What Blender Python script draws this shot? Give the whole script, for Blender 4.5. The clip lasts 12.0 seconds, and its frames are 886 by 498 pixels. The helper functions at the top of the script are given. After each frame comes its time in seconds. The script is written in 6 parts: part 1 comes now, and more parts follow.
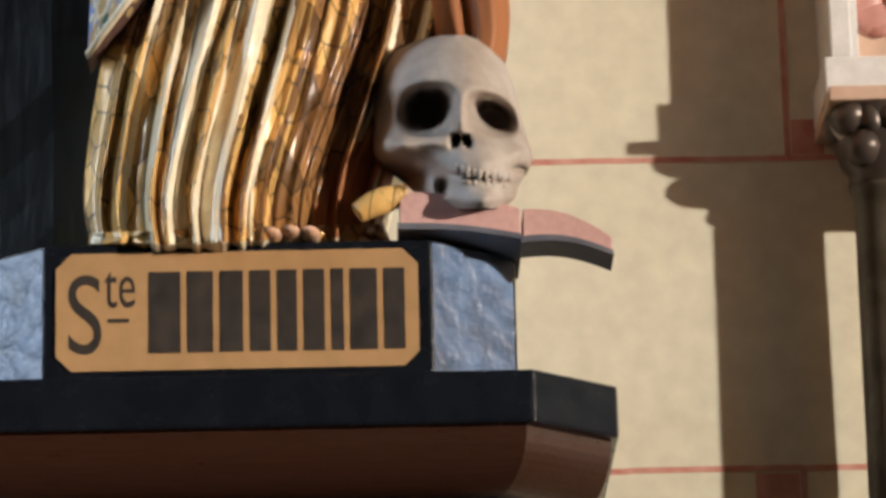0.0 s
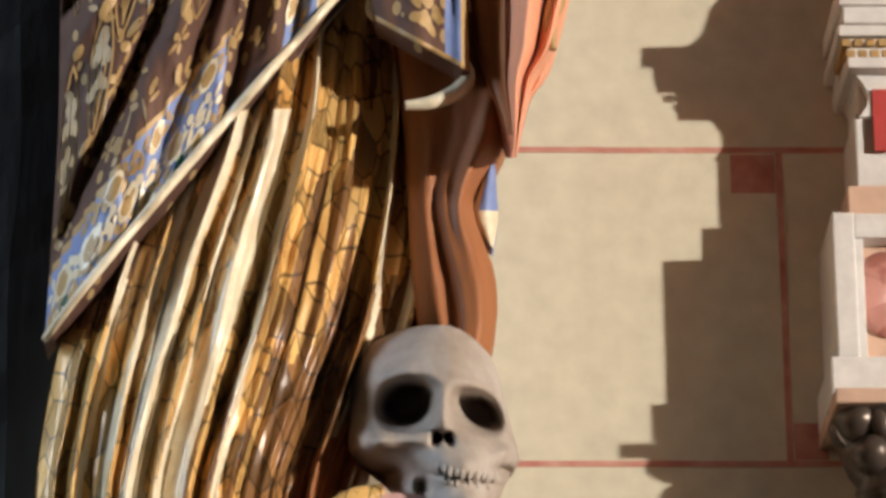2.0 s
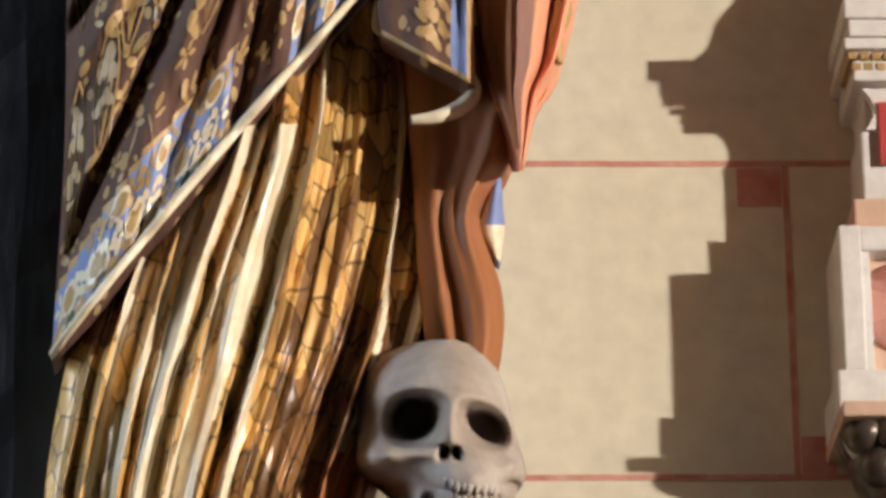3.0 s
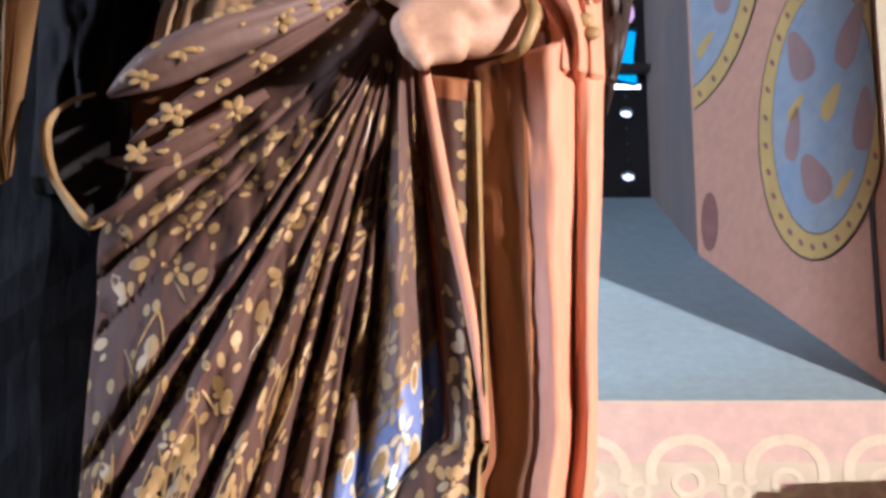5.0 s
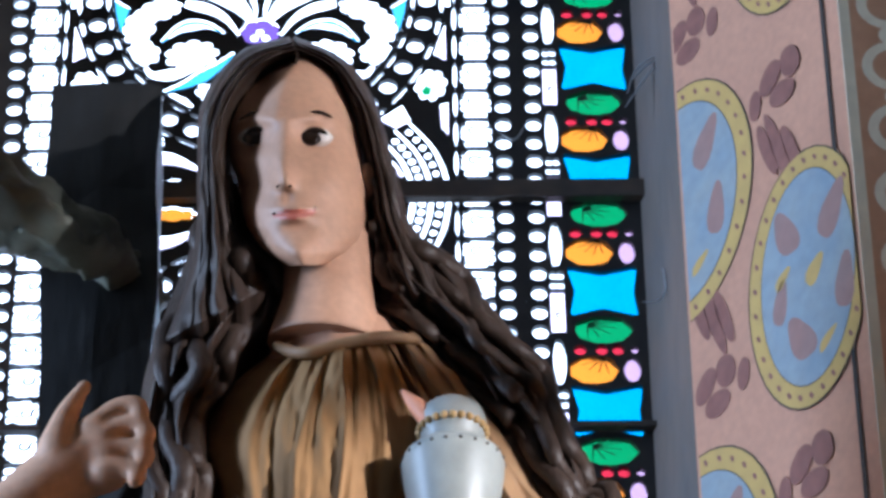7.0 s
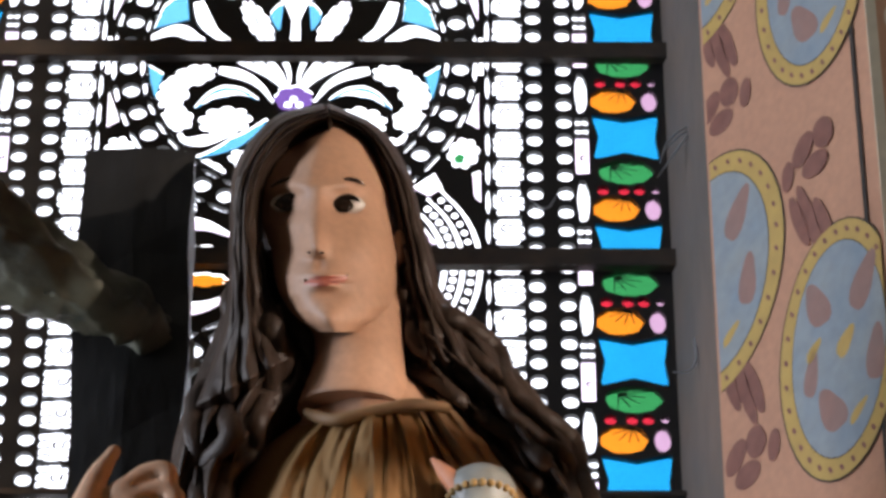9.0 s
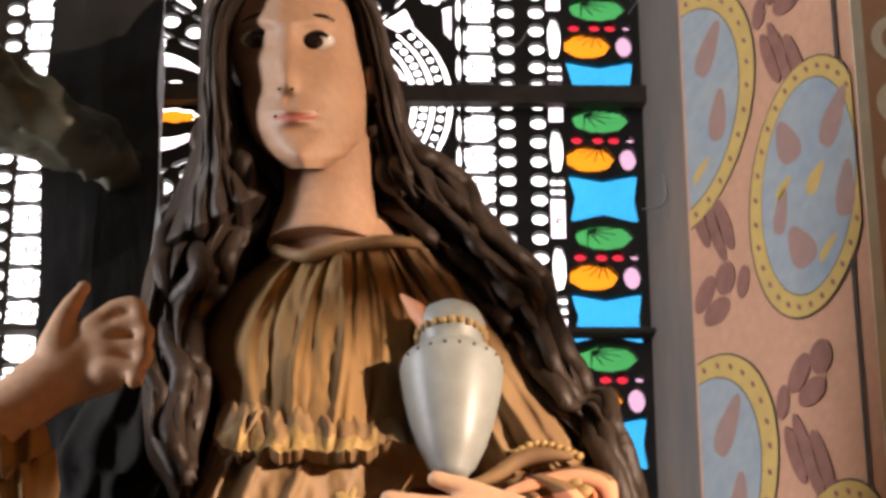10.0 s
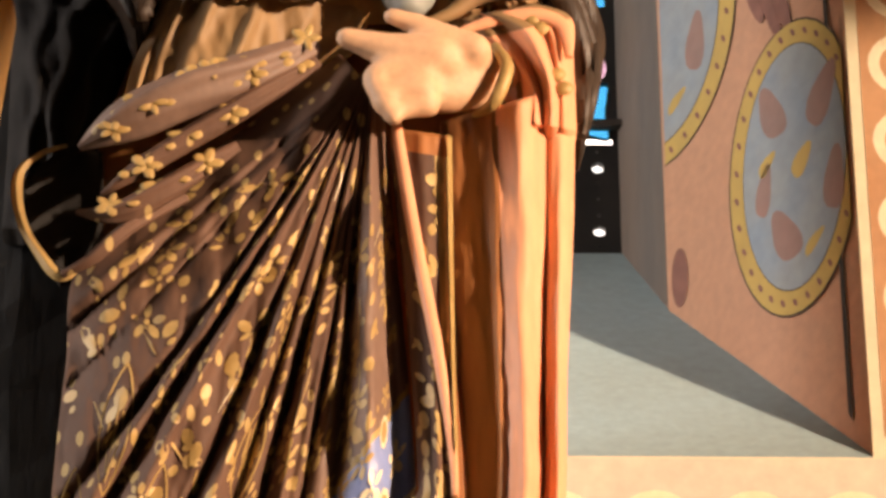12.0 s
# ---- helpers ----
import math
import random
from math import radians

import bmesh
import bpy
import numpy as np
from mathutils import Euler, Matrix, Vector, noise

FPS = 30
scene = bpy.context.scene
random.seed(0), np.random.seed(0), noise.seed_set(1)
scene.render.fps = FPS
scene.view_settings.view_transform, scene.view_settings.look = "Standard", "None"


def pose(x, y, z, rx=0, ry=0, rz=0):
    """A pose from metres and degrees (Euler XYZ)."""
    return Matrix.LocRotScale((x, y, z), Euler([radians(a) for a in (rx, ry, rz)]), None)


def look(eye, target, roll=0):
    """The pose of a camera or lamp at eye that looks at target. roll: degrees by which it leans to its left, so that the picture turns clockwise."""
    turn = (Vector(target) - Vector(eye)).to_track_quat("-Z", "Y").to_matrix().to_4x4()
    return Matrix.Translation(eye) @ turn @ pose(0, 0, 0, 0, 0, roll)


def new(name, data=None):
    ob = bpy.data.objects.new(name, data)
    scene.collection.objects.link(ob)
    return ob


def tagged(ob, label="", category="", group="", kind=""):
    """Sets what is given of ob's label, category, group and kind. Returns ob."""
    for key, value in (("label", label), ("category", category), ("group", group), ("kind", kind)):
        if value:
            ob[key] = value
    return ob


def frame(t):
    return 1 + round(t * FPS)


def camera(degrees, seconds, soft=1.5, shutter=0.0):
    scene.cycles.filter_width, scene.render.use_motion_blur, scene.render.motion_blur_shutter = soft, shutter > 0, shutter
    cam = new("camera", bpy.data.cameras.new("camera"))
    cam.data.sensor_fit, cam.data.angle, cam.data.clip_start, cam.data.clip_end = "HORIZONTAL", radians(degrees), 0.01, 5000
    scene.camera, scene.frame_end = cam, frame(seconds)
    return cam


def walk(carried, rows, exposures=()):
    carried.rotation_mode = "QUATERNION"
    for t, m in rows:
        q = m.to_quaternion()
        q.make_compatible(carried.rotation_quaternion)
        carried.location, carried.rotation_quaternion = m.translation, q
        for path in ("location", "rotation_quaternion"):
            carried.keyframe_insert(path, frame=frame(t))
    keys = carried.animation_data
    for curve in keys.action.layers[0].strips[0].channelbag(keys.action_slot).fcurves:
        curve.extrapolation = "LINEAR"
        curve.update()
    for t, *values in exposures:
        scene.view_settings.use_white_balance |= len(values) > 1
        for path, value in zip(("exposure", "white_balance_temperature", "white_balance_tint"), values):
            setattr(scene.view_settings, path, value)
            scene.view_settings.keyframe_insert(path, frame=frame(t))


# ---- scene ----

FOV = 12.736
cam = camera(FOV, 12.0, soft=3.4)
EYE = 1.6
PATH = [  # seconds, turn to the right, tilt up, roll, metres stepped back
    (0, 0.92, 16.18, -1.36, 0.23),
    (0.1, 1.07, 16.50, -0.68, 0),
    (0.5, 1.35, 18.15, -1.04, 0),
    (1, 1.35, 19.82, -0.64, 0),
    (1.5, 1.32, 20.56, -0.46, 0),
    (2, 1.28, 20.58, -0.44, 0),
    (2.5, 1.23, 20.58, -0.47, 0),
    (2.7, 1.21, 20.58, -0.54, 0),
    (4.3, 1.11, 25.17, -0.81, 0),
    (4.5, 1.10, 26.12, -0.90, 0),
    (4.7, 1.08, 27.03, -0.82, 0),
    (5, 1.10, 28.44, -0.54, 0),
    (5.5, 1.05, 30.765, -0.58, 0),
    (6, 0.98, 33.09, -0.82, 0),
    (6.5, 0.94, 35.40, -0.91, 0),
    (7, 0.915, 37.265, -0.89, 0),
    (7.2, 0.90, 37.795, -1.02, 0),
    (8.0, 0.66, 38.92, -0.55, 0),
    (8.8, 0.38, 38.50, -0.05, 0),
    (9, 0.35, 38.25, 0.02, 0),
    (9.5, 0.50, 37.28, -0.04, 0),
    (10, 0.89, 35.89, -0.20, 0),
    (10.5, 1.28, 34.09, -0.36, 0),
    (11, 1.53, 32.08, -0.53, 0),
    (11.5, 1.60, 30.54, -0.46, 0),
    (12, 1.59, 29.22, -0.39, 0),
]


def aim(turn, tilt, roll, back):
    a, b = radians(turn), radians(tilt)
    way = Vector((math.sin(a) * math.cos(b), math.cos(a) * math.cos(b), math.sin(b)))
    eye = Vector((0, 0, EYE)) - way * back
    return look(eye, eye + way, roll)


walk(cam, [(t, aim(*rest)) for t, *rest in PATH],
     exposures=[(0.0, 0.0, 5950, 11), (2.7, 0.0, 5950, 11), (4.3, 0.38, 5800, 21), (5.5, 0.52, 5350, 24), (6.5, 0.66, 5100, 17), (7.2, 0.74, 5100, 14),
                (8.8, 0.34, 6550, 19), (9.5, 0.52, 6900, 22), (10.5, 0.74, 8500, 25), (11.2, 0.80, 9000, 26), (12.0, 0.66, 8900, 25)])

# ---- daylight: low sun through an added side opening, sky behind the stained glass ----
SUN_TRAVEL = Vector((-0.145, 0.110, -0.006)).normalized()
world = bpy.data.worlds.new("sky")
scene.world = world
world.use_nodes = True
wt = world.node_tree
sky = wt.nodes.new("ShaderNodeTexSky")
sky.sky_type, sky.sun_disc = "NISHITA", False
sky.sun_elevation = math.asin(-SUN_TRAVEL.z)
sky.sun_rotation = math.atan2(-SUN_TRAVEL.x, -SUN_TRAVEL.y)
wt.links.new(sky.outputs[0], wt.nodes["Background"].inputs[0])
wt.nodes["Background"].inputs[1].default_value = 0.15
sun = new("sun", bpy.data.lights.new("sun", "SUN"))
sun.data.energy, sun.data.angle, sun.data.color = 4.5, radians(1.2), (1.0, 0.89, 0.74)
sun.matrix_world = look((3, 0.7, 4.3), Vector((3, 0.7, 4.3)) + SUN_TRAVEL)

# fill lamp added on the unseen west side for the left-facing reveal
west = new("west_window_light", bpy.data.lights.new("west_window_light", "AREA"))
west.data.shape, west.data.size, west.data.size_y = "RECTANGLE", 0.6, 3.2
west.data.energy, west.data.color = 138.0, (0.78, 0.89, 1.0)
west.matrix_world = look((-3.98, 2.25, 4.6), (0.4, 3.5, 4.0))


# ---- helpers for meshes and materials ----
def part(name, bm, material, parent=None, label="", smooth=False):
    """Links a bmesh as one mesh object under a thing."""
    me = bpy.data.meshes.new(name)
    bmesh.ops.recalc_face_normals(bm, faces=bm.faces)
    bm.to_mesh(me)
    bm.free()
    for m in (material if isinstance(material, (list, tuple)) else [material]):
        me.materials.append(m)
    if smooth:
        for p in me.polygons:
            p.use_smooth = True
    ob = new(name, me)
    if parent:
        ob.parent = parent
    if label:
        ob["label"] = label
    return ob


def thing(name, label, category, group="", at=(0, 0, 0)):
    ob = new(name)
    ob.empty_display_size = 0.05
    return tagged(ob, label, category, group)


def box(bm, x0, x1, y0, y1, z0, z1, bevel=0.0):
    vs = [bm.verts.new(c) for c in ((x0, y0, z0), (x1, y0, z0), (x1, y1, z0), (x0, y1, z0),
                                    (x0, y0, z1), (x1, y0, z1), (x1, y1, z1), (x0, y1, z1))]
    fs = [bm.faces.new([vs[i] for i in f]) for f in
          ((0, 3, 2, 1), (4, 5, 6, 7), (0, 1, 5, 4), (1, 2, 6, 5), (2, 3, 7, 6), (3, 0, 4, 7))]
    if bevel:
        bmesh.ops.bevel(bm, geom=list({e for f in fs for e in f.edges}), offset=bevel, segments=2, affect="EDGES", profile=0.6)
    return bm


def prism(bm, outline, y0, y1):
    """An outline of (x, z) given depth from y0 to y1."""
    a = [bm.verts.new((x, y0, z)) for x, z in outline]
    b = [bm.verts.new((x, y1, z)) for x, z in outline]
    n = len(a)
    bm.faces.new(a), bm.faces.new(b[::-1])
    for i in range(n):
        bm.faces.new((a[i], a[(i + 1) % n], b[(i + 1) % n], b[i]))
    return bm


def slab(bm, outline, z0, z1):
    """An outline of (x, y) given height from z0 to z1."""
    a = [bm.verts.new((x, y, z0)) for x, y in outline]
    b = [bm.verts.new((x, y, z1)) for x, y in outline]
    n = len(a)
    bm.faces.new(a[::-1]), bm.faces.new(b)
    for i in range(n):
        bm.faces.new((a[i], a[(i + 1) % n], b[(i + 1) % n], b[i]))
    return bm


def lathe(bm, profile, centre, seg=24, squash=1.0):
    """Turns (radius, height) pairs round an upright axis."""
    rings = []
    for r, h in profile:
        rings.append([bm.verts.new((centre[0] + r * math.cos(2 * math.pi * k / seg), centre[1] + squash * r * math.sin(2 * math.pi * k / seg),
                                    centre[2] + h)) for k in range(seg)])
    for a, b in zip(rings, rings[1:]):
        for k in range(seg):
            bm.faces.new((a[k], a[(k + 1) % seg], b[(k + 1) % seg], b[k]))
    bm.faces.new(rings[0][::-1]), bm.faces.new(rings[-1])
    return bm


def material(name, colour, rough=0.6, metal=0.0, second=None, scale=8.0, amount=0.5, grain=60.0, bump=0.15, sharp=False, spec=0.5,
             stretch=(1, 1, 1), spots=None, spot_scale=40.0, spot_size=0.2):
    """Two colours mixed by a broad noise, with finer grain, uneven gloss and relief."""
    m = bpy.data.materials.new(name)
    m.use_nodes = True
    n, l = m.node_tree.nodes, m.node_tree.links
    b = n["Principled BSDF"]
    co = n.new("ShaderNodeTexCoord")
    mp = n.new("ShaderNodeMapping")
    mp.inputs["Scale"].default_value = stretch
    l.new(co.outputs["Object"], mp.inputs[0])
    big, fine = n.new("ShaderNodeTexNoise"), n.new("ShaderNodeTexNoise")
    big.inputs["Scale"].default_value, big.inputs["Detail"].default_value = scale, 5
    fine.inputs["Scale"].default_value, fine.inputs["Detail"].default_value = grain, 6
    l.new(mp.outputs[0], big.inputs[0]), l.new(mp.outputs[0], fine.inputs[0])
    ramp = n.new("ShaderNodeValToRGB")
    ramp.color_ramp.elements[0].position = 0.5 - (0.04 if sharp else 0.22)
    ramp.color_ramp.elements[1].position = 0.5 + (0.04 if sharp else 0.22)
    l.new(big.outputs[0], ramp.inputs[0])
    mix = n.new("ShaderNodeMix")
    mix.data_type = "RGBA"
    second = second or tuple(c * 0.7 for c in colour)
    mix.inputs[6].default_value, mix.inputs[7].default_value = (*colour, 1), (*second, 1)
    mul = n.new("ShaderNodeMath")
    mul.operation = "MULTIPLY"
    mul.inputs[1].default_value = amount
    l.new(ramp.outputs[0], mul.inputs[0]), l.new(mul.outputs[0], mix.inputs[0])
    out = mix.outputs[2]
    tone = n.new("ShaderNodeMix")
    tone.data_type, tone.blend_type = "RGBA", "MULTIPLY"
    tone.inputs[0].default_value = 0.35
    l.new(out, tone.inputs[6]), l.new(fine.outputs[0], tone.inputs[7])
    gain = n.new("ShaderNodeMix")
    gain.data_type, gain.blend_type = "RGBA", "MULTIPLY"
    gain.inputs[0].default_value = 1.0
    gain.inputs[7].default_value = (1.2, 1.2, 1.2, 1)
    l.new(tone.outputs[2], gain.inputs[6])
    out = gain.outputs[2]
    if spots:
        vor = n.new("ShaderNodeTexVoronoi")
        vor.inputs["Scale"].default_value = spot_scale
        l.new(mp.outputs[0], vor.inputs[0])
        lt = n.new("ShaderNodeMath")
        lt.operation = "LESS_THAN"
        lt.inputs[1].default_value = spot_size
        l.new(vor.outputs["Distance"], lt.inputs[0])
        m3 = n.new("ShaderNodeMix")
        m3.data_type = "RGBA"
        m3.inputs[7].default_value = (*spots, 1)
        l.new(lt.outputs[0], m3.inputs[0]), l.new(out, m3.inputs[6])
        out = m3.outputs[2]
    l.new(out, b.inputs["Base Color"])
    rr = n.new("ShaderNodeMapRange")
    rr.inputs[3].default_value, rr.inputs[4].default_value = max(rough - 0.12, 0.02), min(rough + 0.12, 1)
    l.new(fine.outputs[0], rr.inputs[0]), l.new(rr.outputs[0], b.inputs["Roughness"])
    b.inputs["Metallic"].default_value = metal
    b.inputs["Specular IOR Level"].default_value = spec
    bp = n.new("ShaderNodeBump")
    bp.inputs["Strength"].default_value, bp.inputs["Distance"].default_value = bump, 0.004
    l.new(fine.outputs[0], bp.inputs["Height"]), l.new(bp.outputs[0], b.inputs["Normal"])
    return m


def glass(name, colour, rough=0.0):
    """Stained glass: daylight passes tinted and slightly scattered."""
    m = bpy.data.materials.new(name)
    m.use_nodes = True
    n, l = m.node_tree.nodes, m.node_tree.links
    n.remove(n["Principled BSDF"])
    tr, tl, gl = n.new("ShaderNodeBsdfTransparent"), n.new("ShaderNodeBsdfTranslucent"), n.new("ShaderNodeBsdfGlossy")
    co, no = n.new("ShaderNodeTexCoord"), n.new("ShaderNodeTexNoise")
    no.inputs["Scale"].default_value = 14.0
    l.new(co.outputs["Object"], no.inputs[0])
    mix = n.new("ShaderNodeMix")
    mix.data_type = "RGBA"
    mix.inputs[6].default_value, mix.inputs[7].default_value = (*[c * 0.75 for c in colour], 1), (*colour, 1)
    l.new(no.outputs[0], mix.inputs[0])
    l.new(mix.outputs[2], tr.inputs[0]), l.new(mix.outputs[2], tl.inputs[0])
    gl.inputs["Roughness"].default_value = 0.15
    a, b = n.new("ShaderNodeMixShader"), n.new("ShaderNodeMixShader")
    a.inputs[0].default_value, b.inputs[0].default_value = 0.25, 0.04
    l.new(tr.outputs[0], a.inputs[1]), l.new(tl.outputs[0], a.inputs[2])
    l.new(a.outputs[0], b.inputs[1]), l.new(gl.outputs[0], b.inputs[2])
    l.new(b.outputs[0], n["Material Output"].inputs[0])
    return m


M = {}
M["cream"] = material("cream_limewash", (0.62, 0.57, 0.42), 0.9, second=(0.55, 0.495, 0.345), scale=3, amount=0.4, grain=40, bump=0.08)
M["redline"] = material("red_ochre_line", (0.45, 0.14, 0.10), 0.9, second=(0.58, 0.36, 0.27), scale=30, amount=0.8)
M["stone"] = material("grey_stone", (0.090, 0.088, 0.084), 0.9, second=(0.18, 0.13, 0.10), scale=10, amount=0.9, grain=60, bump=0.5, stretch=(1, 1, 0.3))
M["sill"] = material("painted_plaster_sill", (0.27, 0.39, 0.43), 0.8, second=(0.25, 0.33, 0.335), scale=7, amount=0.7, grain=80, bump=0.2)
M["pink"] = material("pink_painted_plaster", (0.53, 0.285, 0.178), 0.85, second=(0.44, 0.235, 0.15), scale=9, amount=0.6, grain=90)
M["black"] = material("black_gloss_paint", (0.005, 0.006, 0.009), 0.24, second=(0.008, 0.010, 0.014), scale=26, amount=0.85, grain=45, bump=0.35, spec=0.3)
M["wood"] = material("brown_varnished_wood", (0.032, 0.010, 0.004), 0.32, second=(0.03, 0.011, 0.005), scale=6, stretch=(1, 6, 6), amount=0.8)
M["darkwood"] = material("blackened_rough_wood", (0.010, 0.010, 0.010), 0.45, second=(0.022, 0.022, 0.022), scale=10, stretch=(3, 3, 0.7), amount=0.6, grain=25, bump=0.35)
M["plaque"] = material("ochre_plaque", (0.42, 0.24, 0.095), 0.6, second=(0.34, 0.19, 0.075), scale=14, amount=0.6)
M["white"] = material("white_painted_plaster", (0.72, 0.70, 0.66), 0.6, second=(0.6, 0.58, 0.55), scale=12, amount=0.5)
M["floor"] = material("grey_flagstones", (0.11, 0.10, 0.09), 0.7)
# darker than the chapel limewash so the unseen surfaces bounce less light
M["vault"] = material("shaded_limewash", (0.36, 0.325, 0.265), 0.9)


# ---- the church round the chapel window ----
WALL = 3.40            # face of the chapel wall
GLASS = 3.76           # plane of the stained glass
CX = -0.163            # middle of the window
HALF_OUT, HALF_MID, HALF_IN = 0.668, 0.500, 0.462
SILL_OUT, SILL_IN = 3.277, 3.70
TOP = 6.3


def plain(name, bm, m, label, category):
    return tagged(part(name, bm, m), label, category, kind="structure")


bm = bmesh.new()
box(bm, -4.0, CX - HALF_OUT, WALL, WALL + 0.6, 0, 8)
plain("wall_north_west", bm, M["cream"], "cream limewashed masonry wall beside the window", "wall")
bm = bmesh.new()
box(bm, CX + HALF_OUT, 3.2, WALL, WALL + 0.6, 0, 8)
plain("wall_north_east", bm, M["cream"], "cream limewashed wall with painted brown border", "wall")
bm = bmesh.new()
box(bm, CX - HALF_OUT, CX + HALF_OUT, WALL, WALL + 0.6, 0, SILL_OUT)
wall_low = plain("wall_north_below", bm, M["cream"], "cream limewashed wall with red painted masonry joints", "wall")
bm = bmesh.new()
box(bm, CX - HALF_OUT, CX + HALF_OUT, WALL, WALL + 0.6, TOP, 8)
plain("wall_north_above", bm, M["cream"], "cream limewashed wall over the window", "wall")

# unseen side walls, each with an opening added to let light in
for name, x0, x1, ya, yb, za, zb, m, what in (("wall_west", -4.4, -4.0, 1.3, 3.38, 2.8, 6.4, M["vault"], "unseen plain limewashed side wall with a tall added opening"),
                                              ("wall_east", 3.2, 3.6, -1.2, 3.2, 1.63, 5.43, M["vault"], "unseen limewashed side wall with an opening and blockers added for the sun")):
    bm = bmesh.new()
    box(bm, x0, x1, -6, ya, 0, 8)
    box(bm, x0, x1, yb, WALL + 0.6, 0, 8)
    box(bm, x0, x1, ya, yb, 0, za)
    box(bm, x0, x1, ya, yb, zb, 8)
    if x0 > 0:                          # blockers added to keep sun off chest, raised hand, sleeve and upper border
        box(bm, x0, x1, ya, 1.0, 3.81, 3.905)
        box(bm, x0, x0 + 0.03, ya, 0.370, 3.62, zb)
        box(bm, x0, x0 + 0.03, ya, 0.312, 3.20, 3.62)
        for k in range(21):             # slats added to let about half the sun reach the face
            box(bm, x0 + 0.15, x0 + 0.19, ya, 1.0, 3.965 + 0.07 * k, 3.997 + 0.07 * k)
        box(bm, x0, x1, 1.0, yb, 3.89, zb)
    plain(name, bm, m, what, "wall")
# unseen rear wall, floor and ceiling, added to shut out the open sky
bm = bmesh.new()
box(bm, -4.4, 3.6, -6.4, -6, 0, 8)
plain("wall_south", bm, M["vault"], "unseen plain limewashed rear wall", "wall")
bm = bmesh.new()
box(bm, -4.4, 3.6, -6.4, WALL + 0.6, -0.2, 0)
plain("floor", bm, M["floor"], "worn grey flagstone floor", "floor")
bm = bmesh.new()
box(bm, -4.4, 3.6, -6.4, WALL + 0.6, 8, 8.3)
plain("ceiling", bm, M["vault"], "unseen plain pale plaster ceiling", "ceiling")

# sloping sill
bm = bmesh.new()
vs = [(CX - HALF_OUT, WALL, SILL_OUT), (CX + HALF_OUT, WALL, SILL_OUT), (CX + HALF_OUT, GLASS + 0.1, SILL_OUT), (CX - HALF_OUT, GLASS + 0.1, SILL_OUT),
      (CX - HALF_OUT, GLASS, SILL_IN), (CX + HALF_OUT, GLASS, SILL_IN), (CX + HALF_OUT, GLASS + 0.1, SILL_IN), (CX - HALF_OUT, GLASS + 0.1, SILL_IN)]
v = [bm.verts.new(c) for c in vs]
for f in ((0, 1, 5, 4), (4, 5, 6, 7), (2, 3, 7, 6), (0, 3, 2, 1), (1, 2, 6, 5), (0, 4, 7, 3)):
    bm.faces.new([v[i] for i in f])
sill = plain("window_sill", bm, M["sill"], "steeply sloping pale plastered window sill", "window sill")

# splayed reveals: painted plaster, then a narrow stone jamb next to the glass
for side in (-1, 1):
    o, i, g = CX + side * (HALF_OUT + 0.002), CX + side * HALF_MID, CX + side * HALF_IN
    bm = bmesh.new()
    slab(bm, [(o, WALL + 0.002), (i, 3.65), (o, 3.65)], SILL_OUT - 0.01, TOP)
    plain("reveal", bm, M["pink"], "pink painted splayed window reveal with stencilled ovals", "window reveal")
    bm = bmesh.new()
    slab(bm, [(i, 3.652), (g, GLASS), (g, GLASS + 0.1), (o, GLASS + 0.1), (o, 3.652)], SILL_OUT - 0.01, TOP)
    plain("jamb", bm, M["stone"], "weathered grey stone window jamb", "window jamb")

bm = bmesh.new()
box(bm, -6, 6, 8, 8.02, -1, 16)
mat = bpy.data.materials.new("bright_sky")
mat.use_nodes = True
em = mat.node_tree.nodes.new("ShaderNodeEmission")
em.inputs[0].default_value, em.inputs[1].default_value = (0.86, 0.94, 1.0, 1), 3.6
mat.node_tree.links.new(em.outputs[0], mat.node_tree.nodes["Material Output"].inputs[0])
plain("backdrop", bm, mat, "bright hazy sky outside the window", "sky")


# ---- the statue: one carved and painted figure ----
def at(x, z, y=3.0):
    """A place given on the upright plane three metres off, carried along the line of sight to depth y."""
    k = y / 3.0
    return Vector((x * k, y, EYE + (z - EYE) * k))


def crv(pts, v):
    """A smooth curve through points, v from 0 to 1 by length."""
    n = len(pts)
    if n == 2:
        return tuple(a + (b - a) * v for a, b in zip(*pts))
    d = [0.0]
    for a, b in zip(pts, pts[1:]):
        d.append(d[-1] + math.dist(a, b))
    s = min(max(v, 0), 1) * d[-1]
    i = max(k for k in range(n - 1) if d[k] <= s + 1e-9)
    t = (s - d[i]) / max(d[i + 1] - d[i], 1e-9)
    p0, p1, p2, p3 = pts[max(i - 1, 0)], pts[i], pts[i + 1], pts[min(i + 2, n - 1)]
    return tuple(0.5 * (2 * b + (c - a) * t + (2 * a - 5 * b + 4 * c - e) * t * t + (3 * b - a - 3 * c + e) * t ** 3)
                 for a, b, c, e in zip(p0, p1, p2, p3))


